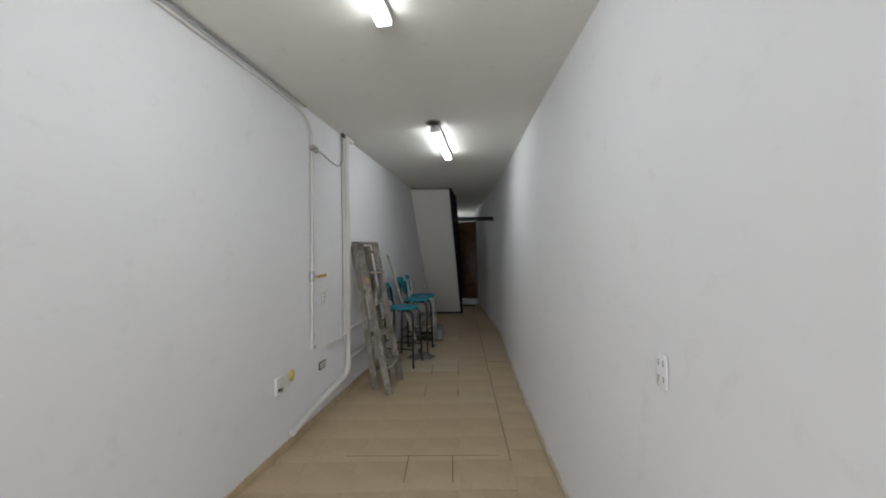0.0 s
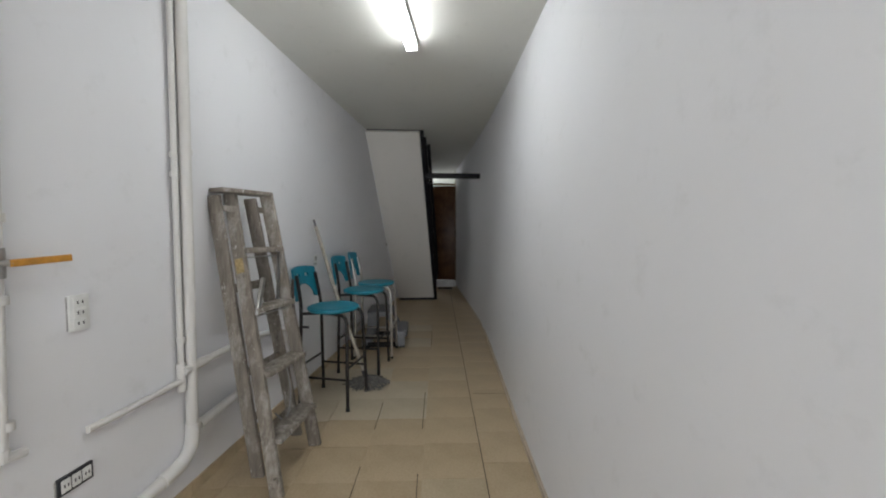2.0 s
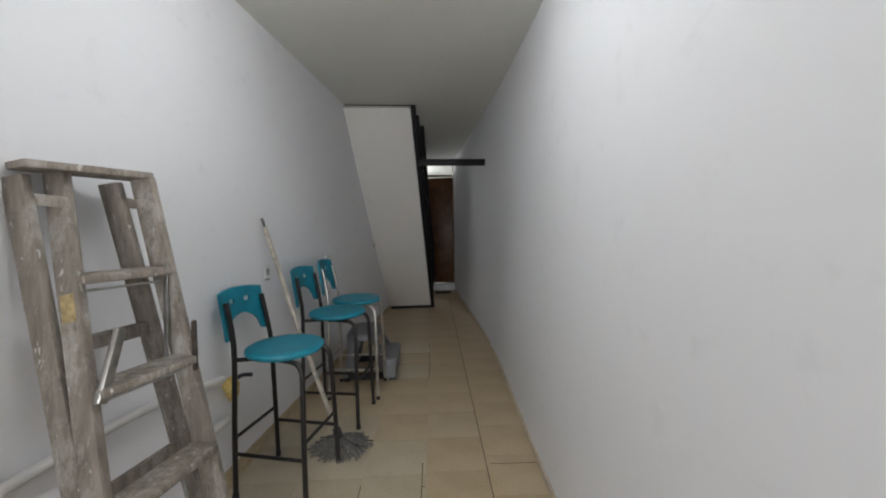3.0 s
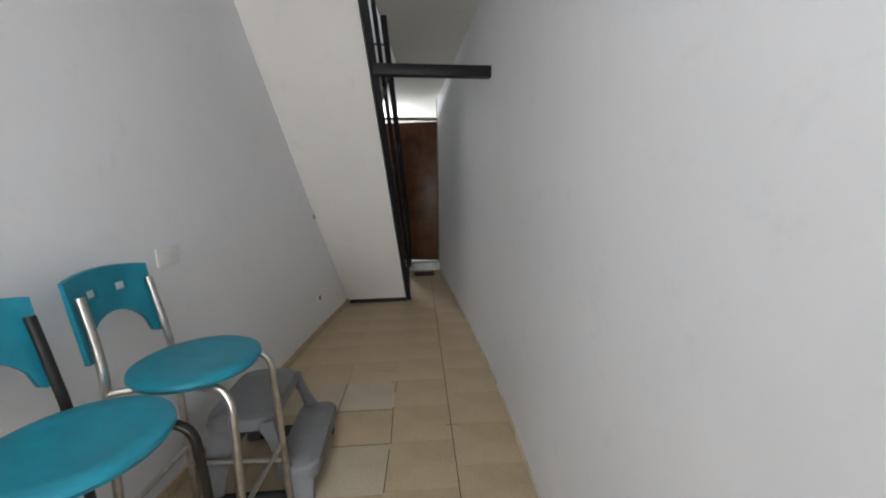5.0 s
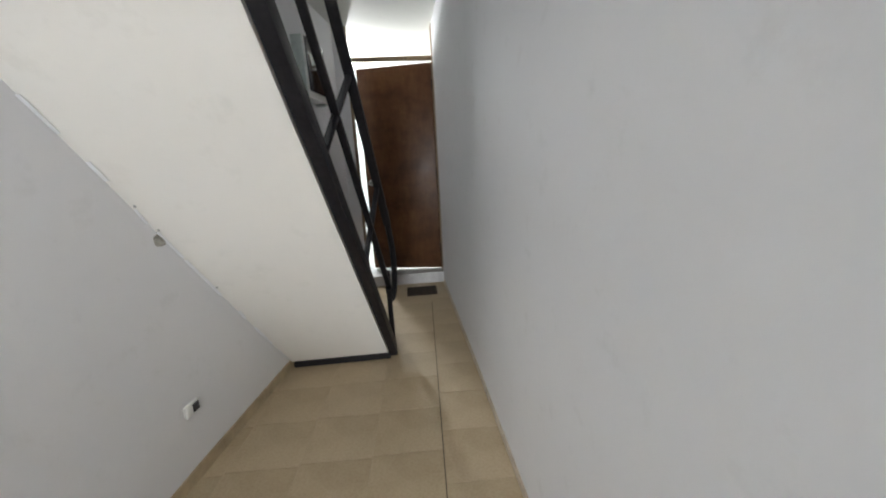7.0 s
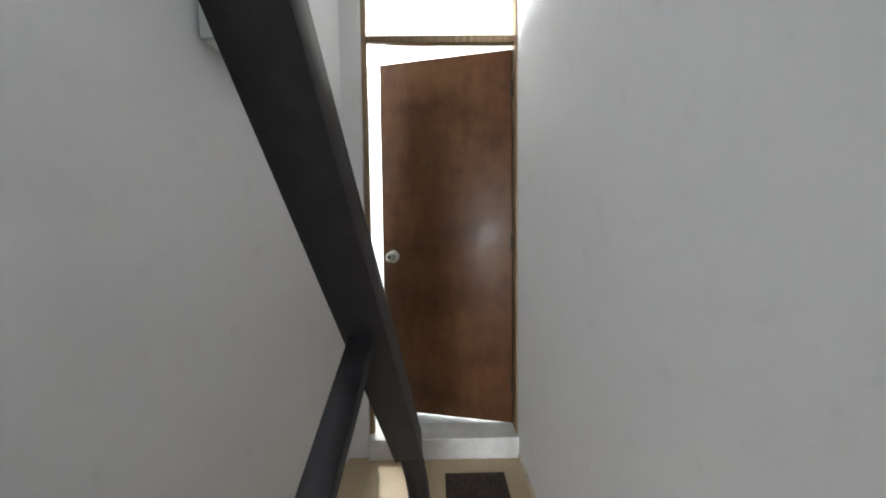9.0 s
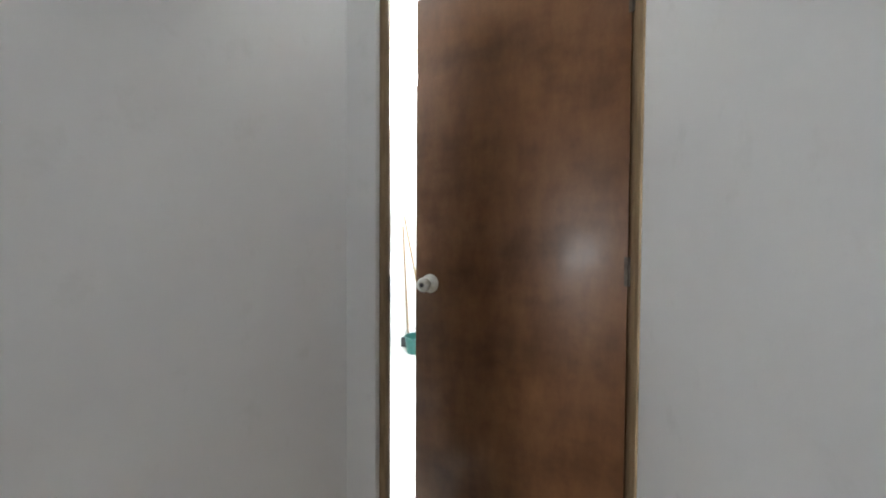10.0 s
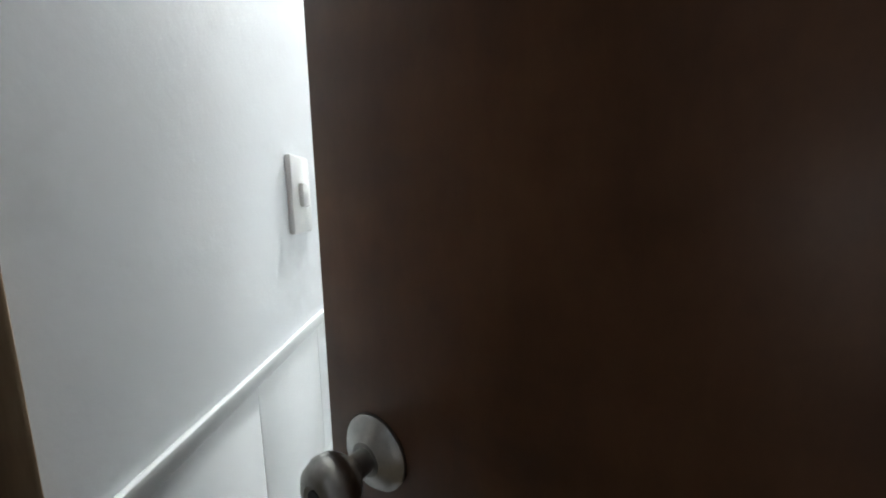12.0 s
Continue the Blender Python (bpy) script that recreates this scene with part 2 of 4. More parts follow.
def lathe(profile, sides=28, m=None, bm=None):
    """A turned solid about z from (radius, z) pairs."""
    bm = bm or bmesh.new()
    rings = []
    for r, z in profile:
        rings.append([bm.verts.new((r * math.cos(2 * math.pi * k / sides), r * math.sin(2 * math.pi * k / sides), z)) for k in range(sides)])
    for a, b in zip(rings, rings[1:]):
        for k in range(sides):
            bm.faces.new((a[k], a[(k + 1) % sides], b[(k + 1) % sides], b[k]))
    bm.faces.new(rings[0][::-1])
    bm.faces.new(rings[-1])
    if m is not None:
        bmesh.ops.transform(bm, matrix=m, verts=bm.verts[:])
    return bm


# ---- plan ----
def along(points, y):
    for (y0, x0), (y1, x1) in zip(points, points[1:]):
        if y <= y1:
            return x0 + (x1 - x0) * (y - y0) / (y1 - y0)
    return points[-1][1]


LEFT = [(-3.0, -2.67), (7.5, -1.285), (8.35, -1.15), (9.77, -0.90)]
RIGHT_LOW = [(-3.0, -0.50), (2.28, -0.27), (3.0, -0.235), (4.0, -0.18), (5.0, -0.105), (5.7, -0.055), (6.4, 0.0), (8.0, -0.008), (9.77, -0.036)]
RIGHT_TOP = [(-3.0, -0.24), (3.0, -0.12), (4.0, -0.08), (5.0, -0.03), (5.7, -0.01), (6.4, 0.0), (8.0, -0.008), (9.77, -0.036)]
END = 9.77


def left_x(y):
    return along(LEFT, y)


def right_x(y):
    return along(RIGHT_LOW, y)


def ceil_z(y):
    return 2.36 + 0.0133 * (y - 3.7)


# left wall
ys = [-3.0, 1.0, 4.0, 7.5, 8.35, END + 0.16]
out = [(left_x(y), y) for y in ys] + [(left_x(y) - 0.3, y) for y in ys[::-1]]
wall_left = structure("wall_west", prism(out, -0.1, 4.3), WALL, "white painted plaster wall with conduits and scuffs", "wall")

# right wall, bowed and slightly out of plumb
bm = bmesh.new()
ysr = [-3.0 + 0.25 * i for i in range(52)] + [END + 0.16]
rows = []
for y in ysr:
    lo = sum(along(RIGHT_LOW, y + d) for d in (-0.4, 0, 0.4)) / 3
    hi = sum(along(RIGHT_TOP, y + d) for d in (-0.4, 0, 0.4)) / 3
    rows.append([bm.verts.new((lo + (hi - lo) * k / 4 if x is None else x, y, -0.1 + 2.8 * k / 4)) for x, k in ((None, 0), (None, 1), (None, 2), (None, 3), (None, 4), (0.3, 4), (0.3, 0))])
for a, b in zip(rows, rows[1:]):
    for k in range(7):
        bm.faces.new((a[k], a[(k + 1) % 7], b[(k + 1) % 7], b[k]))
bm.faces.new(rows[0])
bm.faces.new(rows[-1][::-1])
structure("wall_east", bm, WALL, "long white painted plaster wall, slightly bowed", "wall", 30)

# unseen wall behind the walker; its opening is assumed, to let the fill light in
bm = bmesh.new()
add_box(bm, (-2.95, -3.15, -0.1), (-2.32, -3.0, 2.6))
add_box(bm, (-0.58, -3.15, -0.1), (0.0, -3.0, 2.6))
add_box(bm, (-2.32, -3.15, 2.15), (-0.58, -3.0, 2.6))
structure("wall_south", bm, WALL, "unseen white end wall round an assumed opening", "wall")
structure("ground", box((-40, -80, -0.14), (40, -3.1, -0.02)), GROUT, "plain unseen ground beyond the assumed opening", "ground")

# end wall round the door: two strips and a lintel
structure("wall_north", box((-1.3, END, -0.1), (-0.824, END + 0.077, 2.7)), WALL, "white plaster strip beside the door frame", "wall")

# ceiling with the stair opening
bm = bmesh.new()


def slab(x0a, x0b, x1a, x1b, y0, y1):
    vs = [bm.verts.new((x, y, ceil_z(y) + d)) for d in (0, 0.2) for x, y in ((x0a, y0), (x1a, y0), (x1b, y1), (x0b, y1))]
    for f in ((0, 1, 2, 3), (7, 6, 5, 4), (0, 4, 5, 1), (1, 5, 6, 2), (2, 6, 7, 3), (3, 7, 4, 0)):
        bm.faces.new([vs[k] for k in f])


slab(-2.8, -1.6, 0.15, 0.15, -3.1, 6.62)
slab(-0.74, -0.56, 0.15, 0.15, 6.62, 8.45)
slab(-1.3, -1.05, 0.15, 0.15, 8.45, END + 0.05)
structure("ceiling", bm, CEIL, "low off-white painted plaster ceiling", "ceiling")

# closed shaft over the stair
bm = bmesh.new()
add_box(bm, (-0.54, 6.35, 2.62), (-0.44, 8.60, 4.3))
add_box(bm, (-1.7, 6.35, 2.62), (-0.54, 6.50, 4.3))
add_box(bm, (-1.7, 8.45, 2.65), (-0.54, 8.60, 4.3))
structure("wall_stairwell", bm, WALL, "white plaster walls of the stairwell above", "wall")
structure("ceiling_stairwell", box((-1.8, 6.3, 4.3), (-0.4, 8.7, 4.4)), CEIL, "plain plaster ceiling over the stair", "ceiling")

# floor slab (joints between the tiles show it)
floor = structure("floor", box((-2.9, -3.1, -0.12), (0.25, END + 0.02, -0.0022)), GROUT, "beige ceramic tile floor with patched pale tiles", "floor")


# ---- the bright room behind the door ----
RA = radians(20)
RW = Vector((-math.sin(RA), math.cos(RA), 0))
RN = Vector((math.cos(RA), math.sin(RA), 0))
R0 = Vector((-0.812, END + 0.079, 0))


def room_pt(s, off, z):
    return R0 + RW * s + RN * off + Vector((0, 0, z))


bm = bmesh.new()
a = [room_pt(0, 0, 0), room_pt(3.4, 0, 0), room_pt(3.4, -0.15, 0), room_pt(0, -0.15, 0)]
lo = [bm.verts.new((p.x, p.y, -0.1)) for p in a]
hi = [bm.verts.new((p.x, p.y, 2.7)) for p in a]
bm.faces.new(lo[::-1]); bm.faces.new(hi)
for i in range(4):
    bm.faces.new((lo[i], lo[(i + 1) % 4], hi[(i + 1) % 4], hi[i]))
room_wall = structure("wall_room_west", bm, ROOMW, "white painted wall over a tiled dado", "wall")
structure("wall_room_north", box((-2.2, 12.36, -0.1), (1.7, 12.9, 2.7)), ROOMW, "bright white back wall of the next room", "wall")
structure("wall_room_east", box((1.55, END + 0.12, -0.1), (1.7, 12.36, 2.7)), ROOMW, "white side wall of the next room", "wall")
structure("wall_room_south", box((0.02, END + 0.02, -0.1), (1.7, END + 0.14, 2.7)), ROOMW, "white wall beside the doorway", "wall")
structure("ceiling_room", box((-2.3, END + 0.051, 2.442), (1.7, 12.9, 2.75)), CEIL, "white ceiling of the next room", "ceiling")
structure("floor_room", box((-2.3, END + 0.125, -0.1), (1.7, 12.9, 0.10)), ROOMF, "glossy white tile floor of the next room", "floor")

# sill under the door
sill = structure("door_sill", box((-0.824, END - 0.03, -0.02), (-0.02, END + 0.13, 0.108), 0.006), MARBLE, "worn white marble sill step", "sill")

# door frame with the bar under the open transom
frame_top = thing("door_frame", (-0.42, END, 0.108), "worn brown wooden door frame with open transom", "door frame")
frame_top["kind"] = "structure"


def local(bm, ob):
    bmesh.ops.translate(bm, verts=bm.verts[:], vec=-Vector(ob.location))
    return bm


for name, lo, hi in (("jamb", (-0.824, END + 0.030, 0.108), (-0.80, END + 0.078, 2.445)),
                     ("jamb", (-0.041, END + 0.004, 0.108), (-0.015, END + 0.115, 2.445)),
                     ("transom_bar", (-0.80, END + 0.034, 2.15), (-0.041, END + 0.08, 2.185))):
    part(name, local(box(lo, hi, 0.004), frame_top), FRAME, frame_top)
part("door_stop", local(box((-0.80, END + 0.034, 0.108), (-0.796, END + 0.046, 2.15), 0.001), frame_top), FRAME, frame_top)
part("strike_plate", local(box((-0.803, END + 0.048, 1.00), (-0.7985, END + 0.072, 1.09), 0.001), frame_top), GRATE, frame_top)

# door leaf, ajar into the room
door = thing("door_1", (-0.045, 9.86, 0.12), "brown varnished plywood door standing ajar", "door")
door["kind"] = "structure"
door.rotation_euler = (0, 0, radians(-13.9))
LW_ = 0.745
leaf = part("leaf", box((-LW_, 0.0, 0), (0, 0.036, 2.02), 0.003), DOOR, door)
for z in (0.22, 1.0, 1.82):
    h = part("hinge", tube([(0.006, -0.004, z - 0.045), (0.006, -0.004, z + 0.045)], 0.006), GRATE, door)
    part("hinge_leaf", box((-0.010, -0.0015, z - 0.045), (0.004, 0.0, z + 0.045)), GRATE, h)
KM = Matrix.Translation((-LW_ + 0.065, 0, 0.925)) @ pose(0, 0, 0, 90, 0, 0)
rose = part("rosette", lathe([(0.036, 0.0), (0.036, 0.003), (0.030, 0.009), (0.017, 0.013), (0.016, 0.014)], 32, KM), STEEL, door, "round brushed steel rosette")
part("knob", lathe([(0.011, 0.012), (0.011, 0.028), (0.018, 0.034), (0.0265, 0.044), (0.0275, 0.054), (0.024, 0.063), (0.017, 0.068), (0.012, 0.0685), (0.010, 0.066)], 32, KM), STEEL, rose, "brushed steel door knob")
part("keyhole", lathe([(0.008, 0.066), (0.008, 0.0675), (0.002, 0.0675)], 16, KM), DARKP, rose)
KB = Matrix.Translation((-LW_ + 0.065, 0.036, 0.925)) @ pose(0, 0, 0, -90, 0, 0)
part("knob", lathe([(0.034, 0.0), (0.034, 0.006), (0.012, 0.012), (0.012, 0.03), (0.026, 0.044), (0.026, 0.058), (0.012, 0.066)], 24, KB), STEEL, door, "brushed steel door knob")
part("latch_plate", box((-LW_ - 0.0015, 0.007, 0.895), (-LW_, 0.029, 0.955)), STEEL, door)


# ---- stair ----
SY, SZ = -0.605, 0.796          # way up the slope in y, z
RX0, RXS = -0.497, 0.126        # right side of the stair: x at its foot, slope with y
LY0 = 8.33


def st(s, d, x=0.0):
    """A point on the stair's right side: s up the slope, d square to it, x to the right."""
    y, z = LY0 + SY * s + SZ * d, SZ * s - SY * d
    return Vector((RX0 + RXS * (y - 8.35) + x, y, z))


stair = thing("staircase", (-0.85, 8.3, 0), "steep staircase with white underside and black steel stringer", "staircase")
TOP_S = 2.985
bm = bmesh.new()
rows = []
for s in (0.065, 1.0, 2.0, TOP_S):
    p, q = st(s, -0.02), st(s, 0.04)
    rows.append([bm.verts.new((left_x(p.y) - 0.02, p.y, p.z)), bm.verts.new(p + Vector((-0.045, 0, 0))), bm.verts.new(q + Vector((-0.045, 0, 0))), bm.verts.new((left_x(q.y) - 0.02, q.y, q.z))])
for a, b in zip(rows, rows[1:]):
    for k in range(4):
        bm.faces.new((a[k], a[(k + 1) % 4], b[(k + 1) % 4], b[k]))
bm.faces.new(rows[0]); bm.faces.new(rows[-1][::-1])
part("soffit", local(bm, stair), SOFFIT, stair, "smooth cream-white painted underside")
rng = random.Random(21)
for k in range(16):
    s0 = 0.15 + 0.17 * k + rng.uniform(-0.04, 0.04)
    q0, q1 = st(s0, -0.024), st(s0 + rng.uniform(0.05, 0.16), -0.024)
    wob = rng.uniform(0.004, 0.012)
    part("plaster_ridge", local(beam_between((left_x(q0.y) + wob, q0.y, q0.z), (left_x(q1.y) + rng.uniform(0.004, 0.012), q1.y, q1.z), rng.uniform(0.008, 0.016), 0.0025, (1, 0, 0), 0.001), stair), WALL, stair)
for s0 in (0.92, 1.30, 1.42):
    q0 = st(s0, -0.021)
    part("chip", local(box((left_x(q0.y) + 0.012, q0.y - 0.002, q0.z - 0.005), (left_x(q0.y) + 0.019, q0.y + 0.002, q0.z + 0.005), 0.001), stair), MIDGREY, stair, "small dark chip in the plaster")
part("base_strip", local(box((left_x(8.35) + 0.01, 8.268, 0.0), (RX0 - 0.04, 8.33, 0.036)), stair), BLACK, stair, "dark steel strip at the floor")

part("top_strip", local(box((left_x(6.5) + 0.02, 6.492, 2.381), (-0.74, 6.500, 2.388)), stair), BLACK, stair, "dark gap strip under the ceiling")


def stair_bar(name, s0, d0, s1, d1, w, dep, x=0.0, par=None, label=""):
    a, b = st(s0, d0, x), st(s1, d1, x)
    return part(name, local(beam_between(a, b, w, dep, (1, 0.1, 0)), stair), BLACK, par or stair, label)


stair_bar("stringer", 0.0, 0.028, 3.0, 0.028, 0.045, 0.10, -0.022, None, "black painted steel channel")
N = 11
for i in range(1, N + 1):
    z = 2.40 * i / (N + 0.5)
    y = LY0 + 0.10 - 1.80 * i / (N + 0.5)
    p = bmesh.new()
    add_box(p, (left_x(y) - 0.01, y - 0.02, z - 0.03), (RX0 + RXS * (y - 8.35) - 0.046, y + 0.19, z))
    part("tread", local(p, stair), CEIL, stair)
railing = thing("stair_railing", st(0.0, 0.07), "black painted steel stair railing", "railing")


def rail_part(name, bm, label=""):
    return part(name, local(bm, railing), BLACK, railing, label)


rail_part("middle_rail", beam_between(st(0.35, 0.30, -0.02), st(2.80, 0.30, -0.02), 0.03, 0.03, (1, 0.1, 0)))
rail_part("top_rail", beam_between(st(0.58, 0.635, -0.02), st(2.55, 0.635, -0.02), 0.045, 0.045, (1, 0.1, 0)))
bend = [st(0.62, 0.635, -0.02), st(0.45, 0.622, -0.02), st(0.30, 0.57, -0.02), st(0.20, 0.47, -0.02), st(0.18, 0.36, -0.02), st(0.24, 0.27, -0.02), st(0.36, 0.28, -0.02)]
rail_part("rail_bend", tube(smooth_path(bend, 5), 0.02, 8))
foot = st(0.0, 0.02, -0.02)
rail_part("newel", beam_between((foot.x, foot.y + 0.01, 0.0), (foot.x, foot.y + 0.01, 0.56), 0.03, 0.03, (1, 0, 0)))
for s in (0.9, 1.54, 2.18):
    rail_part("baluster", beam_between(st(s, 0.068, -0.02), st(s, 0.62, -0.02), 0.025, 0.025, (1, 0.1, 0)))

# steel tie beam from the stair to the wall
tie = thing("tie_beam", (-0.33, 6.75, 1.85), "black steel tube beam from stair to wall", "steel beam")
part("tube", local(box((-0.70, 6.72, 1.852), (0.012, 6.78, 1.915), 0.004), tie), BLACK, tie)


# ---- ceiling lamps ----
def batten(a, b):
    a, b = Vector(a), Vector(b)
    t = thing("ceiling_lamp", a, "lit white fluorescent batten with wraparound diffuser", "ceiling lamp", "corridor ceiling lamps")
    d = (b - a).normalized()
    side = d.cross(Vector((0, 0, 1)))
    up = Vector((0, 0, 0.028))
    part("housing", local(beam_between(a + up, b + up, 0.075, 0.022, side, 0.004), t), WHITEP, t)
    part("diffuser", local(beam_between(a + d * 0.02, b - d * 0.02, 0.062, 0.034, side, 0.012), t), TUBE, t, "glowing milky diffuser")
    for p in (a, b):
        part("end_cap", local(beam_between(p + d * -0.004 + up * 0.35, p + d * 0.018 + up * 0.35, 0.074, 0.046, side, 0.004), t), WHITEP, t)
    return t


batten((-0.925, 3.50, 2.315), (-0.80, 4.42, 2.32))
batten((-1.24, 1.05, 2.285), (-1.115, 2.02, 2.293))
# unseen third lamp behind the walker, added to brighten the near walls
batten((-1.50, -1.7, 2.255), (-1.38, -0.75, 2.265))
hole = thing("ceiling_junction_box", (-0.94, 3.40, 2.355), "dark open junction box in the ceiling", "junction box")
part("ring", lathe([(0.055, 0.004), (0.062, 0.0), (0.062, -0.008), (0.050, -0.010), (0.046, 0.002)], 24), PUTTY, hole)
part("opening", lathe([(0.046, -0.008), (0.04, -0.0085), (0.002, -0.0085)], 24), DARKP, hole)
part("wire", tube(smooth_path([(0.0, 0.0, -0.012), (0.01, 0.04, -0.03), (0.015, 0.09, -0.022)]), 0.004, 6), DARKP, hole)


# ---- left wall: conduits, cables, sockets ----
def wl(y, off, z):
    """A point by the left wall, off metres out from it."""
    return Vector((left_x(y) + off, y, z))


def wall_frame(y, z, off=0.0):
    """A frame on the left wall: x along the corridor, y out of the wall, z up."""
    u = Vector((left_x(y + 0.05) - left_x(y - 0.05), 0.1, 0)).normalized()
    n = Vector((u.y, -u.x, 0))
    m = Matrix((u, n, Vector((0, 0, 1)))).transposed().to_4x4()
    m.translation = wl(y, off, z)
    return m


def placed(name, m, label, category, group=""):
    t = thing(name, (0, 0, 0), label, category, group)
    t.matrix_world = m
    t.matrix_basis = m
    return t


cond = thing("wall_conduit", wl(3.09, 0.0, 0.58), "thin white painted conduit with clips on the wall", "conduit")
part("pipe", local(tube([wl(3.085, 0.013, 0.60), wl(3.10, 0.013, 1.2), wl(3.115, 0.013, 2.05)], 0.011, 10), cond), PIPE, cond)
for z in (0.66, 1.0, 1.22, 1.93):
    part("clip", local(tube([wl(3.09 + 0.01 * z, 0.013, z - 0.012), wl(3.09 + 0.01 * z, 0.013, z + 0.012)], 0.0155, 10), cond), PIPE, cond)
part("end_fitting", local(tube([wl(3.085, 0.013, 0.60), wl(3.085, 0.013, 0.575), wl(3.13, 0.014, 0.57)], 0.014, 8), cond), PIPE, cond)

valve = thing("gas_valve", wl(3.09, 0.02, 1.10), "brass stop valve with orange lever", "valve")
part("body", local(tube([wl(3.09, 0.016, 1.06), wl(3.09, 0.016, 1.14)], 0.019, 10, taper=lambda t: 1.15 if 0.2 < t < 0.8 else 1), valve), STEEL, valve)
part("stem", local(tube([wl(3.09, 0.02, 1.10), wl(3.10, 0.055, 1.10)], 0.009, 8), valve), STEEL, valve)
part("lever", local(beam_between(wl(3.09, 0.055, 1.10), wl(3.235, 0.055, 1.105), 0.02, 0.006, (0, 0, 1), 0.002), valve), ORANGE, valve, "flat orange dipped lever")

cab = thing("cable", wl(2.7, 0.0, 2.3), "grey cable run along the ceiling edge", "cable")
p = [wl(-2.9, 0.012, 2.275), wl(0.5, 0.012, 2.285), wl(1.9, 0.012, 2.30), wl(2.25, 0.012, 2.305), wl(2.76, 0.012, 2.31), wl(2.97, 0.012, 2.29), wl(3.09, 0.012, 2.22), wl(3.112, 0.012, 2.08)]
part("sheath", local(tube(smooth_path(p), 0.010, 8), cab), PIPE, cab)
p = [wl(0.5, 0.03, 2.310), wl(1.9, 0.03, 2.325), wl(2.76, 0.03, 2.334), wl(3.0, 0.03, 2.336)]
part("sheath", local(tube(smooth_path(p), 0.007, 8), cab), CABLE, cab)
loop = thing("loose_cable", wl(3.4, 0.02, 2.05), "dark loose cable hanging from a wall box", "cable")
p = [wl(3.112, 0.03, 2.07), wl(3.2, 0.05, 2.05), wl(3.35, 0.06, 2.02), wl(3.50, 0.055, 2.03), wl(3.60, 0.045, 2.12), wl(3.64, 0.03, 2.25), wl(3.655, 0.02, 2.37)]
part("sheath", local(tube(smooth_path(p, 8), 0.006, 8), loop), CABLE, loop)
part("connector", local(beam_between(wl(3.08, 0.025, 2.07), wl(3.16, 0.03, 2.06), 0.04, 0.035, (0, 0, 1), 0.006), loop), PUTTY, loop)
part("ceiling_gland", local(beam_between(wl(3.62, 0.03, 2.352), wl(3.69, 0.03, 2.352), 0.05, 0.02, (0, 0, 1), 0.006), loop), DARKP, loop)

pp = thing("water_pipes", wl(3.7, 0.0, 0.2), "white painted water pipes down the wall", "pipe")
part("thin_pipe", local(tube([wl(3.668, 0.02, 0.55), wl(3.672, 0.02, 1.4), wl(3.680, 0.02, 2.34)], 0.012, 10), pp), PIPE, pp)
p = [wl(3.725, 0.03, 2.35), wl(3.715, 0.03, 1.2), wl(3.705, 0.03, 0.36), wl(3.695, 0.03, 0.25), wl(3.64, 0.03, 0.195), wl(3.55, 0.03, 0.185), wl(3.2, 0.03, 0.15), wl(2.78, 0.03, 0.10)]
part("thick_pipe", local(tube([p[0], p[1]] + smooth_path(p[2:], 5), 0.024, 12), pp), PIPE, pp)
part("elbow", local(tube(smooth_path([wl(3.706, 0.03, 0.34), wl(3.695, 0.03, 0.25), wl(3.64, 0.03, 0.197), wl(3.54, 0.03, 0.184)], 5), 0.029, 12), pp), PIPE, pp)
part("top_elbow", local(tube(smooth_path([wl(3.725, 0.03, 2.28), wl(3.727, 0.03, 2.34), wl(3.80, 0.03, 2.352), wl(3.86, 0.03, 2.352)], 5), 0.027, 12), pp), PIPE, pp)
br = part("branch_pipe", local(tube(smooth_path([wl(3.72, 0.03, 0.585), wl(3.9, 0.03, 0.59), wl(4.2, 0.03, 0.585), wl(4.60, 0.03, 0.52)], 5), 0.016, 10), pp), PIPE, pp)
part("tee", local(tube([wl(3.66, 0.03, 0.585), wl(3.80, 0.03, 0.588)], 0.022, 10), pp), PIPE, pp)
part("branch_pipe", local(tube([wl(3.66, 0.025, 0.545), wl(3.5, 0.018, 0.54), wl(3.30, 0.006, 0.535)], 0.013, 10), pp), PIPE, pp)
part("coupling", local(tube([wl(3.668, 0.02, 0.50), wl(3.668, 0.02, 0.62)], 0.018, 10), pp), PIPE, pp)
for z in (0.72, 1.42, 1.50):
    part("clip", local(tube([wl(3.671, 0.02, z - 0.012), wl(3.671, 0.02, z + 0.012)], 0.017, 10), pp), PIPE, pp)
part("clip", local(tube([wl(3.718, 0.03, 1.51), wl(3.718, 0.03, 1.53)], 0.028, 12), pp), PIPE, pp)
part("ledge_pipe", local(tube([wl(3.74, 0.03, 0.31), wl(4.1, 0.03, 0.33), wl(4.62, 0.03, 0.32)], 0.022, 10), pp), PIPE, pp)
foam = thing("yellow_foam_plug", wl(4.66, 0.03, 0.45), "yellow foam and tape at a pipe end", "foam")
bm = bmesh.new()
bmesh.ops.create_icosphere(bm, subdivisions=3, radius=0.035)
for v in bm.verts:
    v.co *= 1 + 0.35 * noise.noise(v.co * 40)
    v.co.z *= 1.6
part("foam", bm, YELLOW, foam)
part("tap", tube([(-0.02, 0.0, 0.03), (0.03, 0.05, 0.045), (0.07, 0.06, 0.04)], 0.010, 8), DARKP, foam)


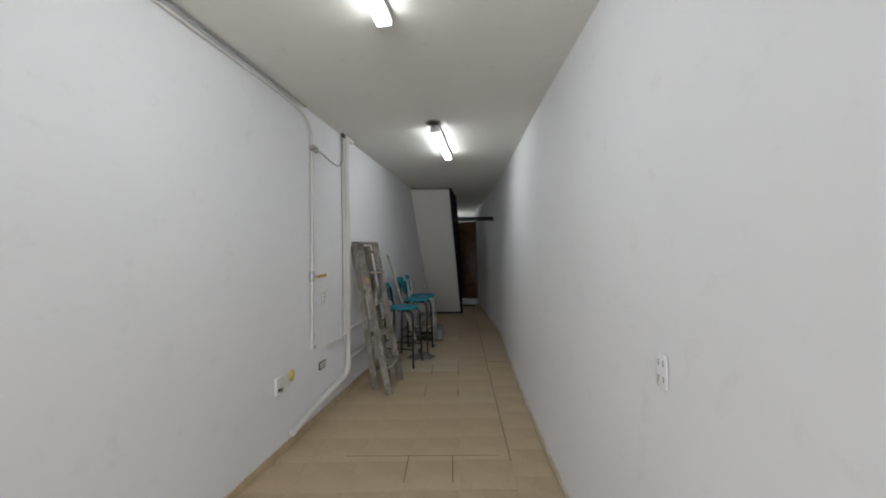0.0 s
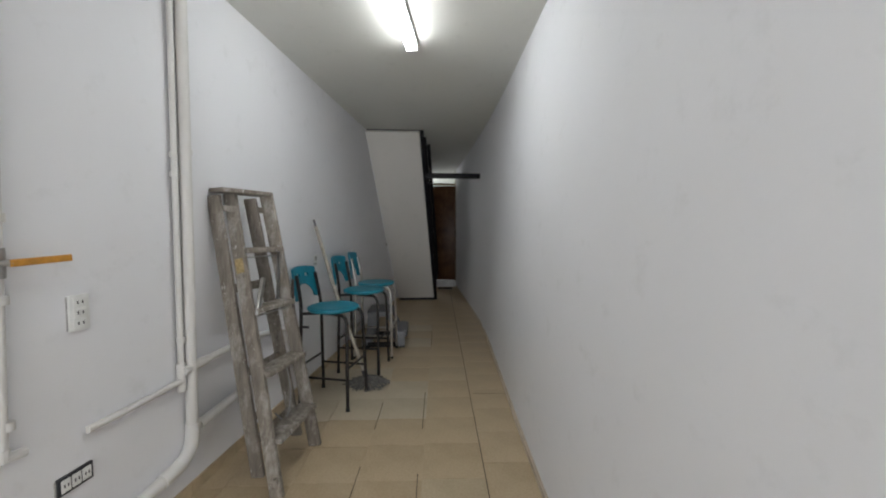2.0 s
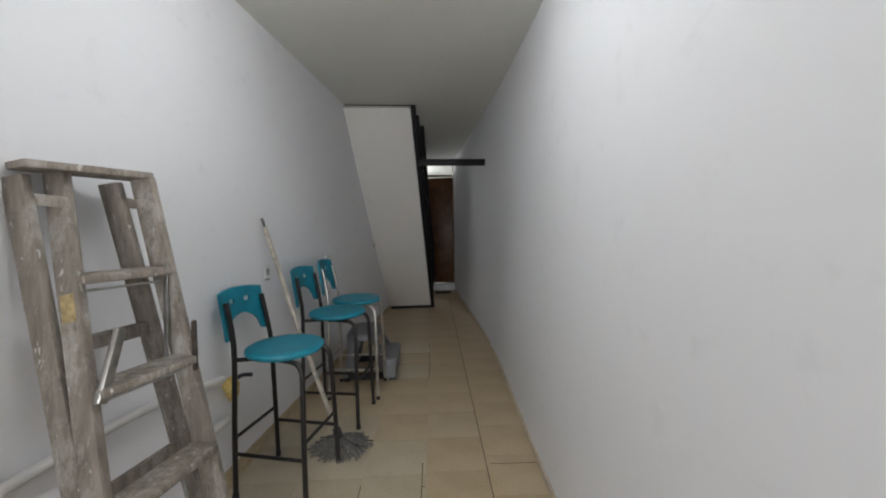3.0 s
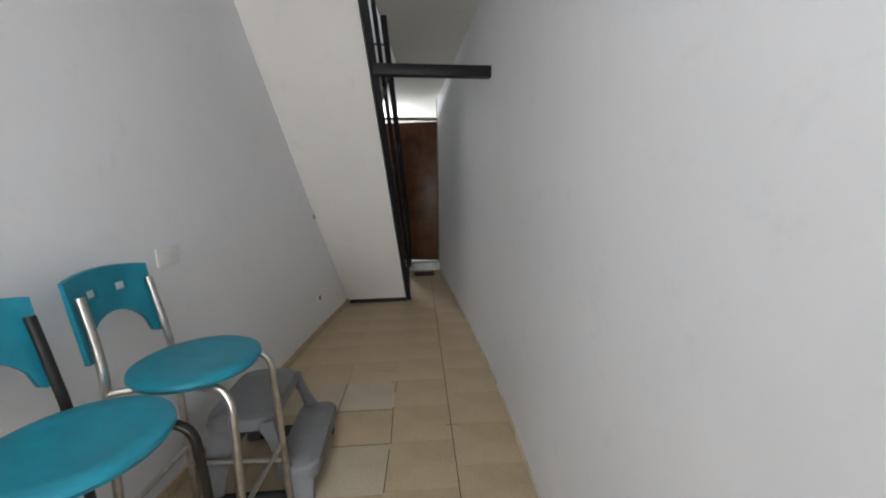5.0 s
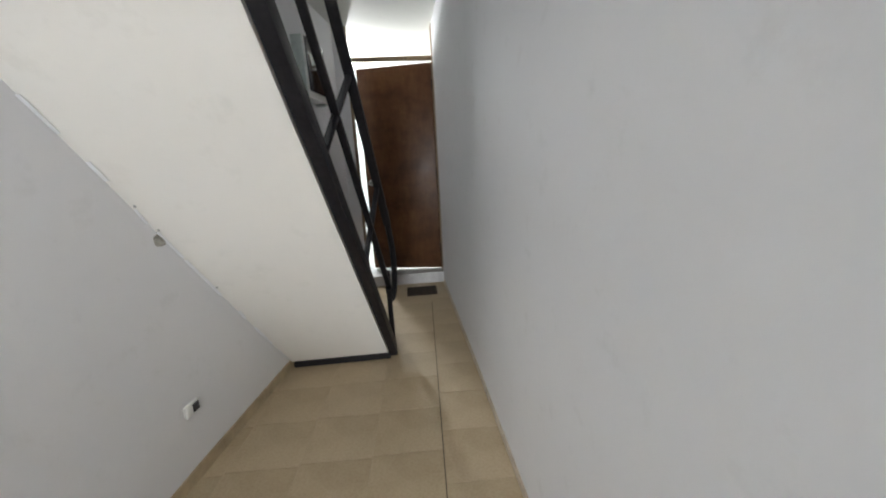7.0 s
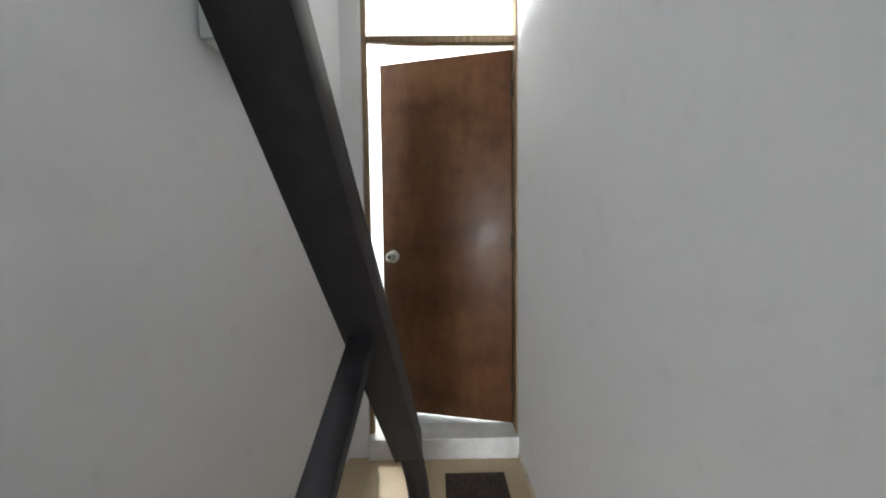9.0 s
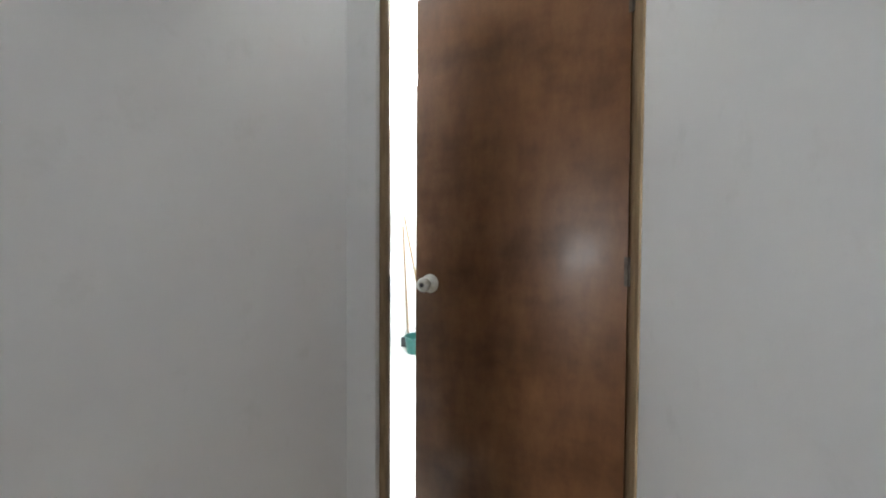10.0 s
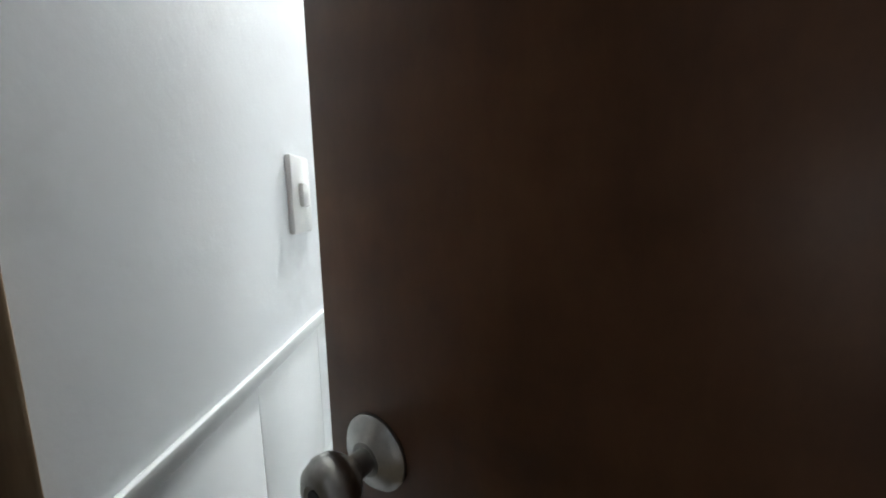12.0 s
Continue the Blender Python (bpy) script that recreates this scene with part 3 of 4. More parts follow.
def socket(y, z, w, h, label, holes, mat=WHITEP, out=0.012):
    t = placed("wall_socket", wall_frame(y, z), label, "socket", "wall sockets")
    pl = part("plate", box((-w / 2, -0.002, -h / 2), (w / 2, out, h / 2), 0.004), mat, t)
    for (x0, z0, x1, z1) in holes:
        part("insert", box((x0, out - 0.004, z0), (x1, out + 0.0015, z1), 0.0015), DARKP, t)
    return t


def module_socket(y, z, w, h, label, plate, tall):
    """A wall plate with three white modules, each with two small slots."""
    t = placed("wall_socket", wall_frame(y, z), label, "socket", "wall sockets")
    part("plate", box((-w / 2, -0.002, -h / 2), (w / 2, 0.009, h / 2), 0.003), plate, t)
    for k in (-1, 0, 1):
        cx, cz = (0.0, k * h * 0.29) if tall else (k * w * 0.29, 0.0)
        hx, hz = (w * 0.30, h * 0.125) if tall else (w * 0.125, h * 0.34)
        mo = part("module", box((cx - hx, 0.008, cz - hz), (cx + hx, 0.0115, cz + hz), 0.001), WHITEP, t)
        for sx in (-0.4, 0.4):
            part("slot", box((cx + sx * hx - 0.0018, 0.0112, cz - 0.005), (cx + sx * hx + 0.0018, 0.0122, cz + 0.005)), DARKP, mo)
    # thin grey strip along the plate's left edge
    part("edge_strip", box((-w / 2 - 0.003, -0.001, -h / 2 + 0.004), (-w / 2, 0.003, h / 2 - 0.004)), MIDGREY, t)
    return t


module_socket(3.295, 0.925, 0.062, 0.115, "white socket plate with three modules on white wall", WHITEP, True)
module_socket(3.26, 0.40, 0.105, 0.058, "bare dark socket frame with pale modules", DARKP, False)
s1 = socket(2.69, 0.44, 0.085, 0.11, "taped white socket with dark slots", [(-0.03, -0.035, 0.0, -0.015), (0.005, -0.045, 0.02, -0.02)])
f2 = thing("plaster_foam_patch", wl(2.83, 0.0, 0.46), "yellowish foam patch on the wall", "foam patch")
bm = bmesh.new()
bmesh.ops.create_icosphere(bm, subdivisions=3, radius=0.04)
for v in bm.verts:
    v.co *= 1 + 0.3 * noise.noise(v.co * 30 + Vector((3, 1, 2)))
    v.co.x *= 0.35
part("foam", bm, YELLOW, f2)
open_box = placed("junction_box", wall_frame(5.06, 0.955), "small open white wall box with a dark cavity", "junction box")
part("frame", box((-0.024, -0.002, -0.034), (0.024, 0.008, 0.034), 0.002), WHITEP, open_box)
part("cavity", box((-0.016, 0.006, -0.010), (0.014, 0.009, 0.026), 0.001), MIDGREY, open_box)
part("flap", box((-0.030, 0.004, -0.040), (0.012, 0.012, -0.030), 0.001), MIDGREY, open_box)
socket(5.99, 0.945, 0.115, 0.075, "plain white blank plate on the wall", [], out=0.007)
socket(7.50, 0.30, 0.075, 0.05, "white socket with dark face near the floor", [(-0.004, -0.018, 0.03, 0.018)], out=0.014)
mk = placed("wall_patch", wall_frame(7.545, 0.985), "rough grey hole with mortar where a fixture was", "wall damage")
bm = bmesh.new()
bmesh.ops.create_icosphere(bm, subdivisions=3, radius=0.026)
for v in bm.verts:
    v.co *= 1 + 0.6 * noise.noise(v.co * 60)
    v.co.y *= 0.18
part("mortar", bm, PUTTY, mk)
part("hole", box((-0.012, -0.002, 0.028), (0.004, 0.004, 0.048), 0.002), DARKP, mk)
mk2 = placed("screw_hole", wall_frame(7.40, 1.21), "small dark screw hole in plaster", "wall damage")
part("hole", lathe([(0.006, -0.001), (0.006, 0.003), (0.001, 0.003)], 10, pose(0, 0, 0, -90, 0, 0)), DARKP, mk2)

# socket on the right wall
sr = thing("wall_socket", (-0.256, 1.42, 0.900), "white double socket plate on white wall", "socket", "wall sockets")
sr.rotation_euler = (0, 0, radians(-2.6))
part("plate", box((-0.005, -0.026, -0.048), (0.0, 0.026, 0.048), 0.002), WALL, sr)
for z in (0.022, -0.022):
    for y in (-0.012, 0.012):
        part("slot", box((-0.0062, y - 0.003, z - 0.008), (-0.005, y + 0.003, z + 0.008)), MIDGREY, sr)

# box with a black glass front by the door
wb = placed("wall_panel_box", wall_frame(9.06, 1.895), "white wall box with black glass front", "control box")
part("case", box((-0.165, 0.0, -0.20), (0.165, 0.085, 0.20), 0.006), WHITEP, wb)
part("front", box((-0.158, 0.084, -0.155), (0.158, 0.089, 0.19), 0.002), MIRRORB, wb, "black glossy front")
part("side_cover", box((-0.182, 0.0, -0.195), (-0.165, 0.075, 0.195), 0.003), GLASSW, wb)
part("bracket", box((0.12, 0.0, -0.22), (0.155, 0.075, -0.20), 0.003), GLASSW, wb)


# ---- stools ----
def stool(legs, label):
    """A bar stool that faces +x: round seat, bent tube legs, low back."""
    t = thing("bar_stool", (0, 0, 0), label, "stool", "teal bar stools")
    H = 0.645
    part("seat", lathe([(0.02, H - 0.022), (0.150, H - 0.022), (0.166, H - 0.018), (0.174, H - 0.006), (0.172, H + 0.004), (0.160, H + 0.010), (0.12, H + 0.007), (0.05, H + 0.004), (0.005, H + 0.003)], 48), TEAL, t, "round teal plastic seat")
    for s in (-1, 1):
        p = [(-0.03, s * 0.085, H - 0.03), (0.06, s * 0.105, H - 0.03), (0.125, s * 0.118, H - 0.035), (0.155, s * 0.125, H - 0.07), (0.160, s * 0.13, H - 0.14), (0.165, s * 0.145, 0.25), (0.17, s * 0.155, 0.0)]
        part("leg", tube(smooth_path(p, 6), 0.0115, 10), legs, t)
        p = [(-0.175, s * 0.155, 0.0), (-0.172, s * 0.145, 0.3), (-0.168, s * 0.130, 0.60), (-0.178, s * 0.122, 0.72), (-0.205, s * 0.118, 0.865)]
        part("leg", tube(smooth_path(p, 5), 0.0115, 10), legs, t)
        part("seat_bracket", tube([(-0.17, s * 0.13, H - 0.03), (-0.06, s * 0.09, H - 0.03)], 0.010, 8), legs, t)
        part("foot_rest", tube([(-0.172, s * 0.148, 0.20), (0.166, s * 0.149, 0.20)], 0.008, 8), legs, t)
        for x in (-0.175, 0.17):
            part("foot_cap", lathe([(0.012, 0.0), (0.0135, 0.002), (0.0135, 0.022), (0.010, 0.022)], 10, Matrix.Translation((x, s * 0.155, 0))), RUBBER, t)
    for x, z in ((0.164, 0.27), (-0.172, 0.27)):
        part("foot_rest", tube([(x, -0.146, z), (x, 0.146, z)], 0.008, 8), legs, t)
    # back: curved plate with an arched lower edge and two slots
    bm = bmesh.new()
    cols, n = [], 29
    for i in range(n):
        u = -1 + 2 * i / (n - 1)
        y = 0.137 * u
        top = 0.905 + 0.014 * (1 - u * u)
        arch = 0.70 + (0.095 * math.sqrt(max(0.0, 1 - (u / 0.78) ** 2)) if abs(u) < 0.78 else 0.0)
        if abs(u) > 0.80:
            arch = 0.695
        hole = abs(abs(u) - 0.34) < 0.19
        zs = [arch, 0.845, 0.868, top]
        col = []
        for z in zs:
            back = -0.190 - 0.15 * (z - 0.70) - 0.022 * (1 - u * u)
            col.append((Vector((back + 0.0, y, z)), Vector((back - 0.014, y, z))))
        cols.append((col, hole))
    grid = [[(bm.verts.new(a), bm.verts.new(b)) for a, b in col] for col, _ in cols]
    solidq = set()
    for i in range(n - 1):
        for k in range(3):
            if k == 1 and cols[i][1] and cols[i + 1][1]:
                continue
            solidq.add((i, k))
    for i, k in sorted(solidq):
        a, b, c, d = grid[i][k], grid[i + 1][k], grid[i + 1][k + 1], grid[i][k + 1]
        bm.faces.new((a[0], b[0], c[0], d[0]))
        bm.faces.new((d[1], c[1], b[1], a[1]))
        if (i, k - 1) not in solidq:
            bm.faces.new((a[1], b[1], b[0], a[0]))
        if (i, k + 1) not in solidq:
            bm.faces.new((d[0], c[0], c[1], d[1]))
        if (i - 1, k) not in solidq:
            bm.faces.new((a[0], d[0], d[1], a[1]))
        if (i + 1, k) not in solidq:
            bm.faces.new((b[1], c[1], c[0], b[0]))
    part("backrest", bm, TEAL, t, "teal plastic back with two slots", 50)
    return t


a = stool(DARKLEG, "teal plastic bar stool on dark tube legs")
a.matrix_basis = pose(-1.36, 4.63, 0, 0, 0, -14)
a.scale = (1, 1, 1.02)
b2 = copy_thing(a, pose(-1.245, 5.225, 0, 0, 0, -10))
b2.scale = (1, 1, 1.055)
c = stool(CHROME, "teal plastic bar stool on worn chrome legs")
c.matrix_basis = pose(-1.185, 5.58, 0, 0, 0, -4)
c.scale = (1, 1, 1.07)


# ---- folding ladder against the wall ----
lad = thing("step_ladder", (-1.45, 3.95, 0), "old folded wooden stepladder splashed with white paint", "ladder")
BL, BR = Vector((-1.385, 3.675, 0)), Vector((-1.335, 4.07, 0))
TL, TR = Vector((-1.690, 3.950, 1.372)), Vector((-1.575, 4.095, 1.372))
RBL, RBR = Vector((-1.535, 3.80, 0)), Vector((-1.47, 4.20, 0))
RTL, RTR = Vector((-1.745, 3.885, 1.368)), Vector((-1.645, 4.075, 1.368))
NRM = Vector((0.80, -0.47, 0.37)).normalized()


def lp(u, v, off=0.0):
    return (BL * (1 - u) + BR * u) * (1 - v) + (TL * (1 - u) + TR * u) * v + NRM * off


def lad_part(name, bm, mat=None, label=""):
    return part(name, local(bm, lad), mat or LADDER, lad, label)


lad_part("stile", beam_between(lp(0, 0), lp(0, 1), 0.024, 0.060, BR - BL, 0.003))
lad_part("stile", beam_between(lp(1, 0), lp(1, 1), 0.024, 0.066, BR - BL, 0.003))
for v in (0.165, 0.375, 0.585, 0.79):
    a_, b_ = lp(0.02, v, 0.012), lp(0.98, v, 0.012)
    lad_part("step", beam_between(a_, b_, 0.024, 0.098, (0, 0, 1), 0.004))
    lad_part("tie_rod", tube([lp(0.0, v - 0.022, 0.0), lp(1.0, v - 0.022, 0.0)], 0.004, 6), STEEL)
cap0, cap1 = Vector((-1.722, 3.875, 1.380)), Vector((-1.590, 4.120, 1.380))
lad_part("top_cap", beam_between(cap0, cap1, 0.020, 0.120, (0, 0, 1), 0.004))


def rp(u, v):
    return (RBL * (1 - u) + RBR * u) * (1 - v) + (RTL * (1 - u) + RTR * u) * v


lad_part("rear_stile", beam_between(rp(0.05, 0), rp(0.05, 0.99), 0.022, 0.062, BR - BL, 0.003))
lad_part("rear_stile", beam_between(rp(0.95, 0), rp(0.95, 0.99), 0.022, 0.062, BR - BL, 0.003))
for v in (0.12, 0.36, 0.66):
    lad_part("rear_rail", beam_between(rp(0.05, v), rp(0.95, v), 0.042, 0.018, (0, 0, 1), 0.003))
lad_part("brace", beam_between(rp(0.05, 0.12), rp(0.5, 0.36), 0.02, 0.006, (0, 0, 1), 0.001))
for u in (0.03, 0.97):
    lad_part("spreader", beam_between(lp(u, 0.80, 0.03), lp(u + (0.10 if u < 0.5 else -0.12), 0.60, -0.03), 0.02, 0.004, NRM, 0.001), STEEL)
    lad_part("hinge_strap", beam_between(lp(u, 0.93, 0.03), rp(u, 0.95), 0.03, 0.004, (0, 0, 1), 0.001))
lad_part("clamp", beam_between(lp(0.06, 0.56, 0.04), lp(0.30, 0.68, 0.055), 0.03, 0.016, (0, 0, 1), 0.004), STEEL, "worn steel spreader lock")
lad_part("tape", beam_between(lp(0, 0.715), lp(0, 0.765), 0.027, 0.040, BR - BL, 0.002), OLDTAPE, "yellowed tape round the stile")
lad_part("clamp", beam_between(lp(1.03, 0.55, 0.03), lp(1.12, 0.66, 0.045), 0.020, 0.014, (0, 0, 1), 0.004), GRATE, "rusty steel spreader lock")
lad_part("cord", tube(smooth_path([lp(0.75, 0.38, -0.03), lp(0.7, 0.25, -0.02), lp(0.5, 0.18, -0.03), lp(0.35, 0.22, -0.05)], 6), 0.004, 6), CABLE)


# ---- mop ----
mop = thing("string_mop", (-1.17, 4.86, 0), "grey string mop leaning on the wall", "mop")
part("handle", local(tube([(-1.19, 4.865, 0.09), (-1.40, 4.93, 0.66), (-1.575, 4.985, 1.22)], 0.013, 10), mop), POLE, mop, "pale worn broom handle")
part("handle_tip", local(tube([(-1.575, 4.985, 1.22), (-1.59, 4.99, 1.27)], 0.008, 8), mop), DARKP, mop)
part("socket", local(tube([(-1.175, 4.86, 0.04), (-1.195, 4.867, 0.11)], 0.022, 10), mop), DARKP, mop)
bm = bmesh.new()
rng = random.Random(4)
for k in range(170):
    a = rng.uniform(0, 2 * math.pi)
    L = rng.uniform(0.07, 0.15)
    r0 = rng.uniform(0, 0.035)
    h = rng.uniform(0.035, 0.065)
    w = rng.uniform(-0.5, 0.5)
    pts = [(r0 * math.cos(a), r0 * math.sin(a), h)]
    for j in (0.4, 0.75, 1.0):
        aa = a + w * j
        pts.append(((r0 + L * j) * math.cos(aa) * 1.1, (r0 + L * j) * math.sin(aa) * 0.85, max(0.005, h * (1 - j) + rng.uniform(0.004, 0.012))))
    tube(pts, 0.0045, 5, bm)
yarn = part("yarn", bm, MOPM, mop, "spread grey yarn")
yarn["kind"] = "stuff"


# ---- grey plastic step stool ----
ss = thing("step_stool", (-1.14, 5.95, 0), "grey plastic two-step stool with rubber feet", "step stool")


def rounded_slab(cx, cy, hx, hy, r, z0, z1, dome):
    """A moulded plate with rounded corners, a soft rim and a slightly domed top."""
    bm = bmesh.new()
    prof = [(0.86, z0 + 0.012), (0.97, z0), (1.0, z0 + 0.004), (1.0, z1 - 0.016), (0.985, z1 - 0.007), (0.95, z1), (0.6, z1 + dome * 0.7), (0.2, z1 + dome)]
    rings = []
    for f, z in prof:
        ring = []
        for q, (sx, sy) in enumerate(((1, 1), (-1, 1), (-1, -1), (1, -1))):
            for k in range(7):
                a = radians(90 * q + 15 * k)
                ring.append(bm.verts.new((cx + f * (sx * (hx - r) + r * math.cos(a)), cy + f * (sy * (hy - r) + r * math.sin(a)), z)))
        rings.append(ring)
    n = len(rings[0])
    for a, b in zip(rings, rings[1:]):
        for k in range(n):
            bm.faces.new((a[k], a[(k + 1) % n], b[(k + 1) % n], b[k]))
    bm.faces.new(rings[0][::-1])
    bm.faces.new(rings[-1])
    return bm


def strap(path, widths, thick):
    """A flat moulded arm along a path in x and z, its width in x swelling as given."""
    bm = bmesh.new()
    rings = []
    for (x, y, z), w in zip(path, widths):
        rings.append([bm.verts.new((x + dx * w, y + dy * thick, z)) for dx, dy in ((-0.5, -0.35), (-0.35, -0.5), (0.35, -0.5), (0.5, -0.35), (0.5, 0.35), (0.35, 0.5), (-0.35, 0.5), (-0.5, 0.35))])
    for a, b in zip(rings, rings[1:]):
        for k in range(8):
            bm.faces.new((a[k], a[(k + 1) % 8], b[(k + 1) % 8], b[k]))
    bm.faces.new(rings[0][::-1])
    bm.faces.new(rings[-1])
    return bm


part("top_step", rounded_slab(-0.045, 0, 0.125, 0.205, 0.075, 0.315, 0.365, 0.008), GREYP, ss)
part("lower_step", rounded_slab(0.155, 0, 0.085, 0.225, 0.06, 0.105, 0.165, 0.006), GREYP, ss)
for s in (-1, 1):
    p = smooth_path([(0.045, s * 0.178, 0.345), (0.075, s * 0.186, 0.28), (0.105, s * 0.195, 0.20), (0.13, s * 0.20, 0.13)], 4)
    part("side_arm", strap(p, [0.075 - 0.035 * math.sin(math.pi * k / (len(p) - 1)) for k in range(len(p))], 0.034), GREYP, ss)
    p = smooth_path([(0.155, s * 0.20, 0.13), (0.165, s * 0.207, 0.07), (0.175, s * 0.21, 0.012)], 3)
    part("front_leg", strap(p, [0.13 - 0.05 * k / (len(p) - 1) for k in range(len(p))], 0.026), GREYP, ss)
    p = smooth_path([(-0.105, s * 0.172, 0.34), (-0.125, s * 0.18, 0.20), (-0.160, s * 0.19, 0.012)], 4)
    part("rear_leg", strap(p, [0.11 - 0.05 * k / (len(p) - 1) for k in range(len(p))], 0.030), GREYP, ss)
    part("base_rail", beam_between((-0.16, s * 0.195, 0.03), (0.14, s * 0.205, 0.03), 0.022, 0.05, (0, 1, 0), 0.004), RUBBER, ss)
    for x in (-0.162, 0.19):
        part("rubber_foot", box((x - 0.025, s * 0.205 - 0.018, 0.0), (x + 0.025, s * 0.205 + 0.018, 0.022), 0.003), RUBBER, ss)
part("back_panel", beam_between((-0.160, 0, 0.10), (-0.125, 0, 0.34), 0.34, 0.012, (0, 1, 0), 0.004), GREYP, ss)

# ---- floor grate before the sill ----
gr = thing("floor_grate", (-0.28, 9.50, 0), "dark rusty floor drain grate set in tiles", "grate")
part("rim", local(box((-0.425, 9.375, -0.004), (-0.135, 9.625, 0.003)), gr), GRATE, gr)
for i in range(12):
    x = -0.412 + 0.0235 * i
    part("bar", local(box((x, 9.388, 0.003), (x + 0.012, 9.612, 0.007)), gr), GRATE, gr)


# ---- next room: dado tiles, switch, mops and bucket, bulb ----
DW, DH = 0.20, 0.30
tile_mesh = None
for i in range(13):
    for k in range(4):
        h = 0.24
        bm = bmesh.new()
        add_box(bm, (0.0006, 0, 0.0006), (DW - 0.0006, 0.004, h - 0.0006), 0.0006)
        if tile_mesh is None:
            ob = link("dado_tile", bm, ROOMT, 40)
            tile_mesh = ob.data
        else:
            bm.free()
            ob = new("dado_tile", tile_mesh)
        m = Matrix((RW, RN, Vector((0, 0, 1)))).transposed().to_4x4()
        m.translation = room_pt(0.02 + i * DW, 0.0, 0.10 + k * h)
        ob.parent = room_wall
        ob.matrix_basis = m
bm = bmesh.new()
m = Matrix((RW, RN, Vector((0, 0, 1)))).transposed().to_4x4()
m.translation = room_pt(0, 0, 1.061)
add_box(bm, (0.01, 0, 0), (2.62, 0.008, 0.02), 0.003, m)
part("dado_trim", bm, ROOMT, room_wall)
sw = thing("light_switch", (0, 0, 0), "white rocker switch plate on the wall", "switch")
m = m.copy()
m.translation = room_pt(0.385, 0, 1.285)
sw.matrix_basis = m
part("plate", box((-0.036, 0, -0.058), (0.036, 0.009, 0.058), 0.003), WHITEP, sw)
part("rocker", box((-0.012, 0.008, -0.018), (0.012, 0.016, 0.018), 0.003), WHITEP, sw)

bk = thing("bucket", (-1.36, 12.10, 0.10), "dark green plastic bucket with grey mop rags", "bucket")
part("body", lathe([(0.105, 0.0), (0.11, 0.01), (0.128, 0.15), (0.135, 0.155), (0.135, 0.165), (0.122, 0.162), (0.105, 0.02), (0.01, 0.015)], 28), BUCKET, bk)
part("handle", tube(smooth_path([(-0.125, 0, 0.155), (-0.10, -0.05, 0.22), (0, -0.07, 0.25), (0.10, -0.05, 0.22), (0.125, 0, 0.155)], 5), 0.004, 6), STEEL, bk)
for nm, p, q, lab in (("broom", (-1.28, 12.24, 0.12), (-1.585, 12.345, 1.46), "broom with a pale stick against the wall"), ("broom", (-1.50, 12.24, 0.12), (-1.60, 12.345, 1.36), "broom with a pale stick and dark bristles")):
    b = thing(nm, p, lab, "broom", "brooms in the next room")
    part("stick", local(tube([p, q], 0.012, 8), b), FRAME, b)
    part("bristles", local(beam_between((p[0] - 0.08, p[1], 0.15), (p[0] + 0.08, p[1], 0.15), 0.10, 0.04, (0, 0, 1), 0.008), b), DARKP, b)
bl = thing("pendant_bulb", (-1.02, 10.8, 2.352), "lit bare bulb hanging from the ceiling", "bulb")
part("cord", tube([(0, 0, -0.005), (0, 0, 0.092)], 0.004, 6), WHITEP, bl)
part("holder", lathe([(0.02, -0.10), (0.022, -0.04), (0.03, -0.02), (0.035, 0.0)], 16), WHITEP, bl)
part("glass", lathe([(0.012, -0.10), (0.02, -0.12), (0.034, -0.15), (0.034, -0.17), (0.022, -0.195), (0.004, -0.20)], 20), BULBG, bl)


# ---- skirting tiles ----
def skirting(name, fx, sign, y0, y1, label, height=0.055, mat=SKIRT):
    root = structure(name, prism([(fx(y0), y0), (fx(y0) + sign * 0.004, y0), (fx(y0 + 0.02) + sign * 0.004, y0 + 0.02), (fx(y0 + 0.02), y0 + 0.02)], 0, height), mat, label, "skirting")
    y = y0 + 0.022
    while y < y1:
        e = min(y + 0.296, y1)
        o = [(fx(y) - sign * 0.01, y), (fx(y) + sign * 0.009, y), (fx(e) + sign * 0.009, e), (fx(e) - sign * 0.01, e)]
        part("skirting_tile", prism(o, -0.002, height), mat, root, "", None)
        y = e + 0.004
    return root


skirting("baseboard_west", left_x, 1, -2.9, 8.32, "beige tile skirting along the wall")
skirting("baseboard_east", right_x, -1, -2.9, END - 0.05, "low pale beige tile skirting along the wall", 0.03, SKIRTE)


# ---- floor tiles ----
def joint_x(y):
    return -0.33 + 0.043 * (y - 6.3)


PW, PL = 0.305, 0.285
rng = random.Random(11)
shared = {}
rest = bmesh.new()


def tile_bm():
    bm = bmesh.new()
    add_box(bm, (-PW / 2 + 0.0009, -PL / 2 + 0.0008, -0.008), (PW / 2 - 0.0009, PL / 2 - 0.0008, 0.0))
    es = [e for e in bm.edges if all(v.co.z > -0.001 for v in e.verts)]
    bmesh.ops.bevel(bm, geom=es, offset=0.0006, segments=1, affect="EDGES")
    return bm


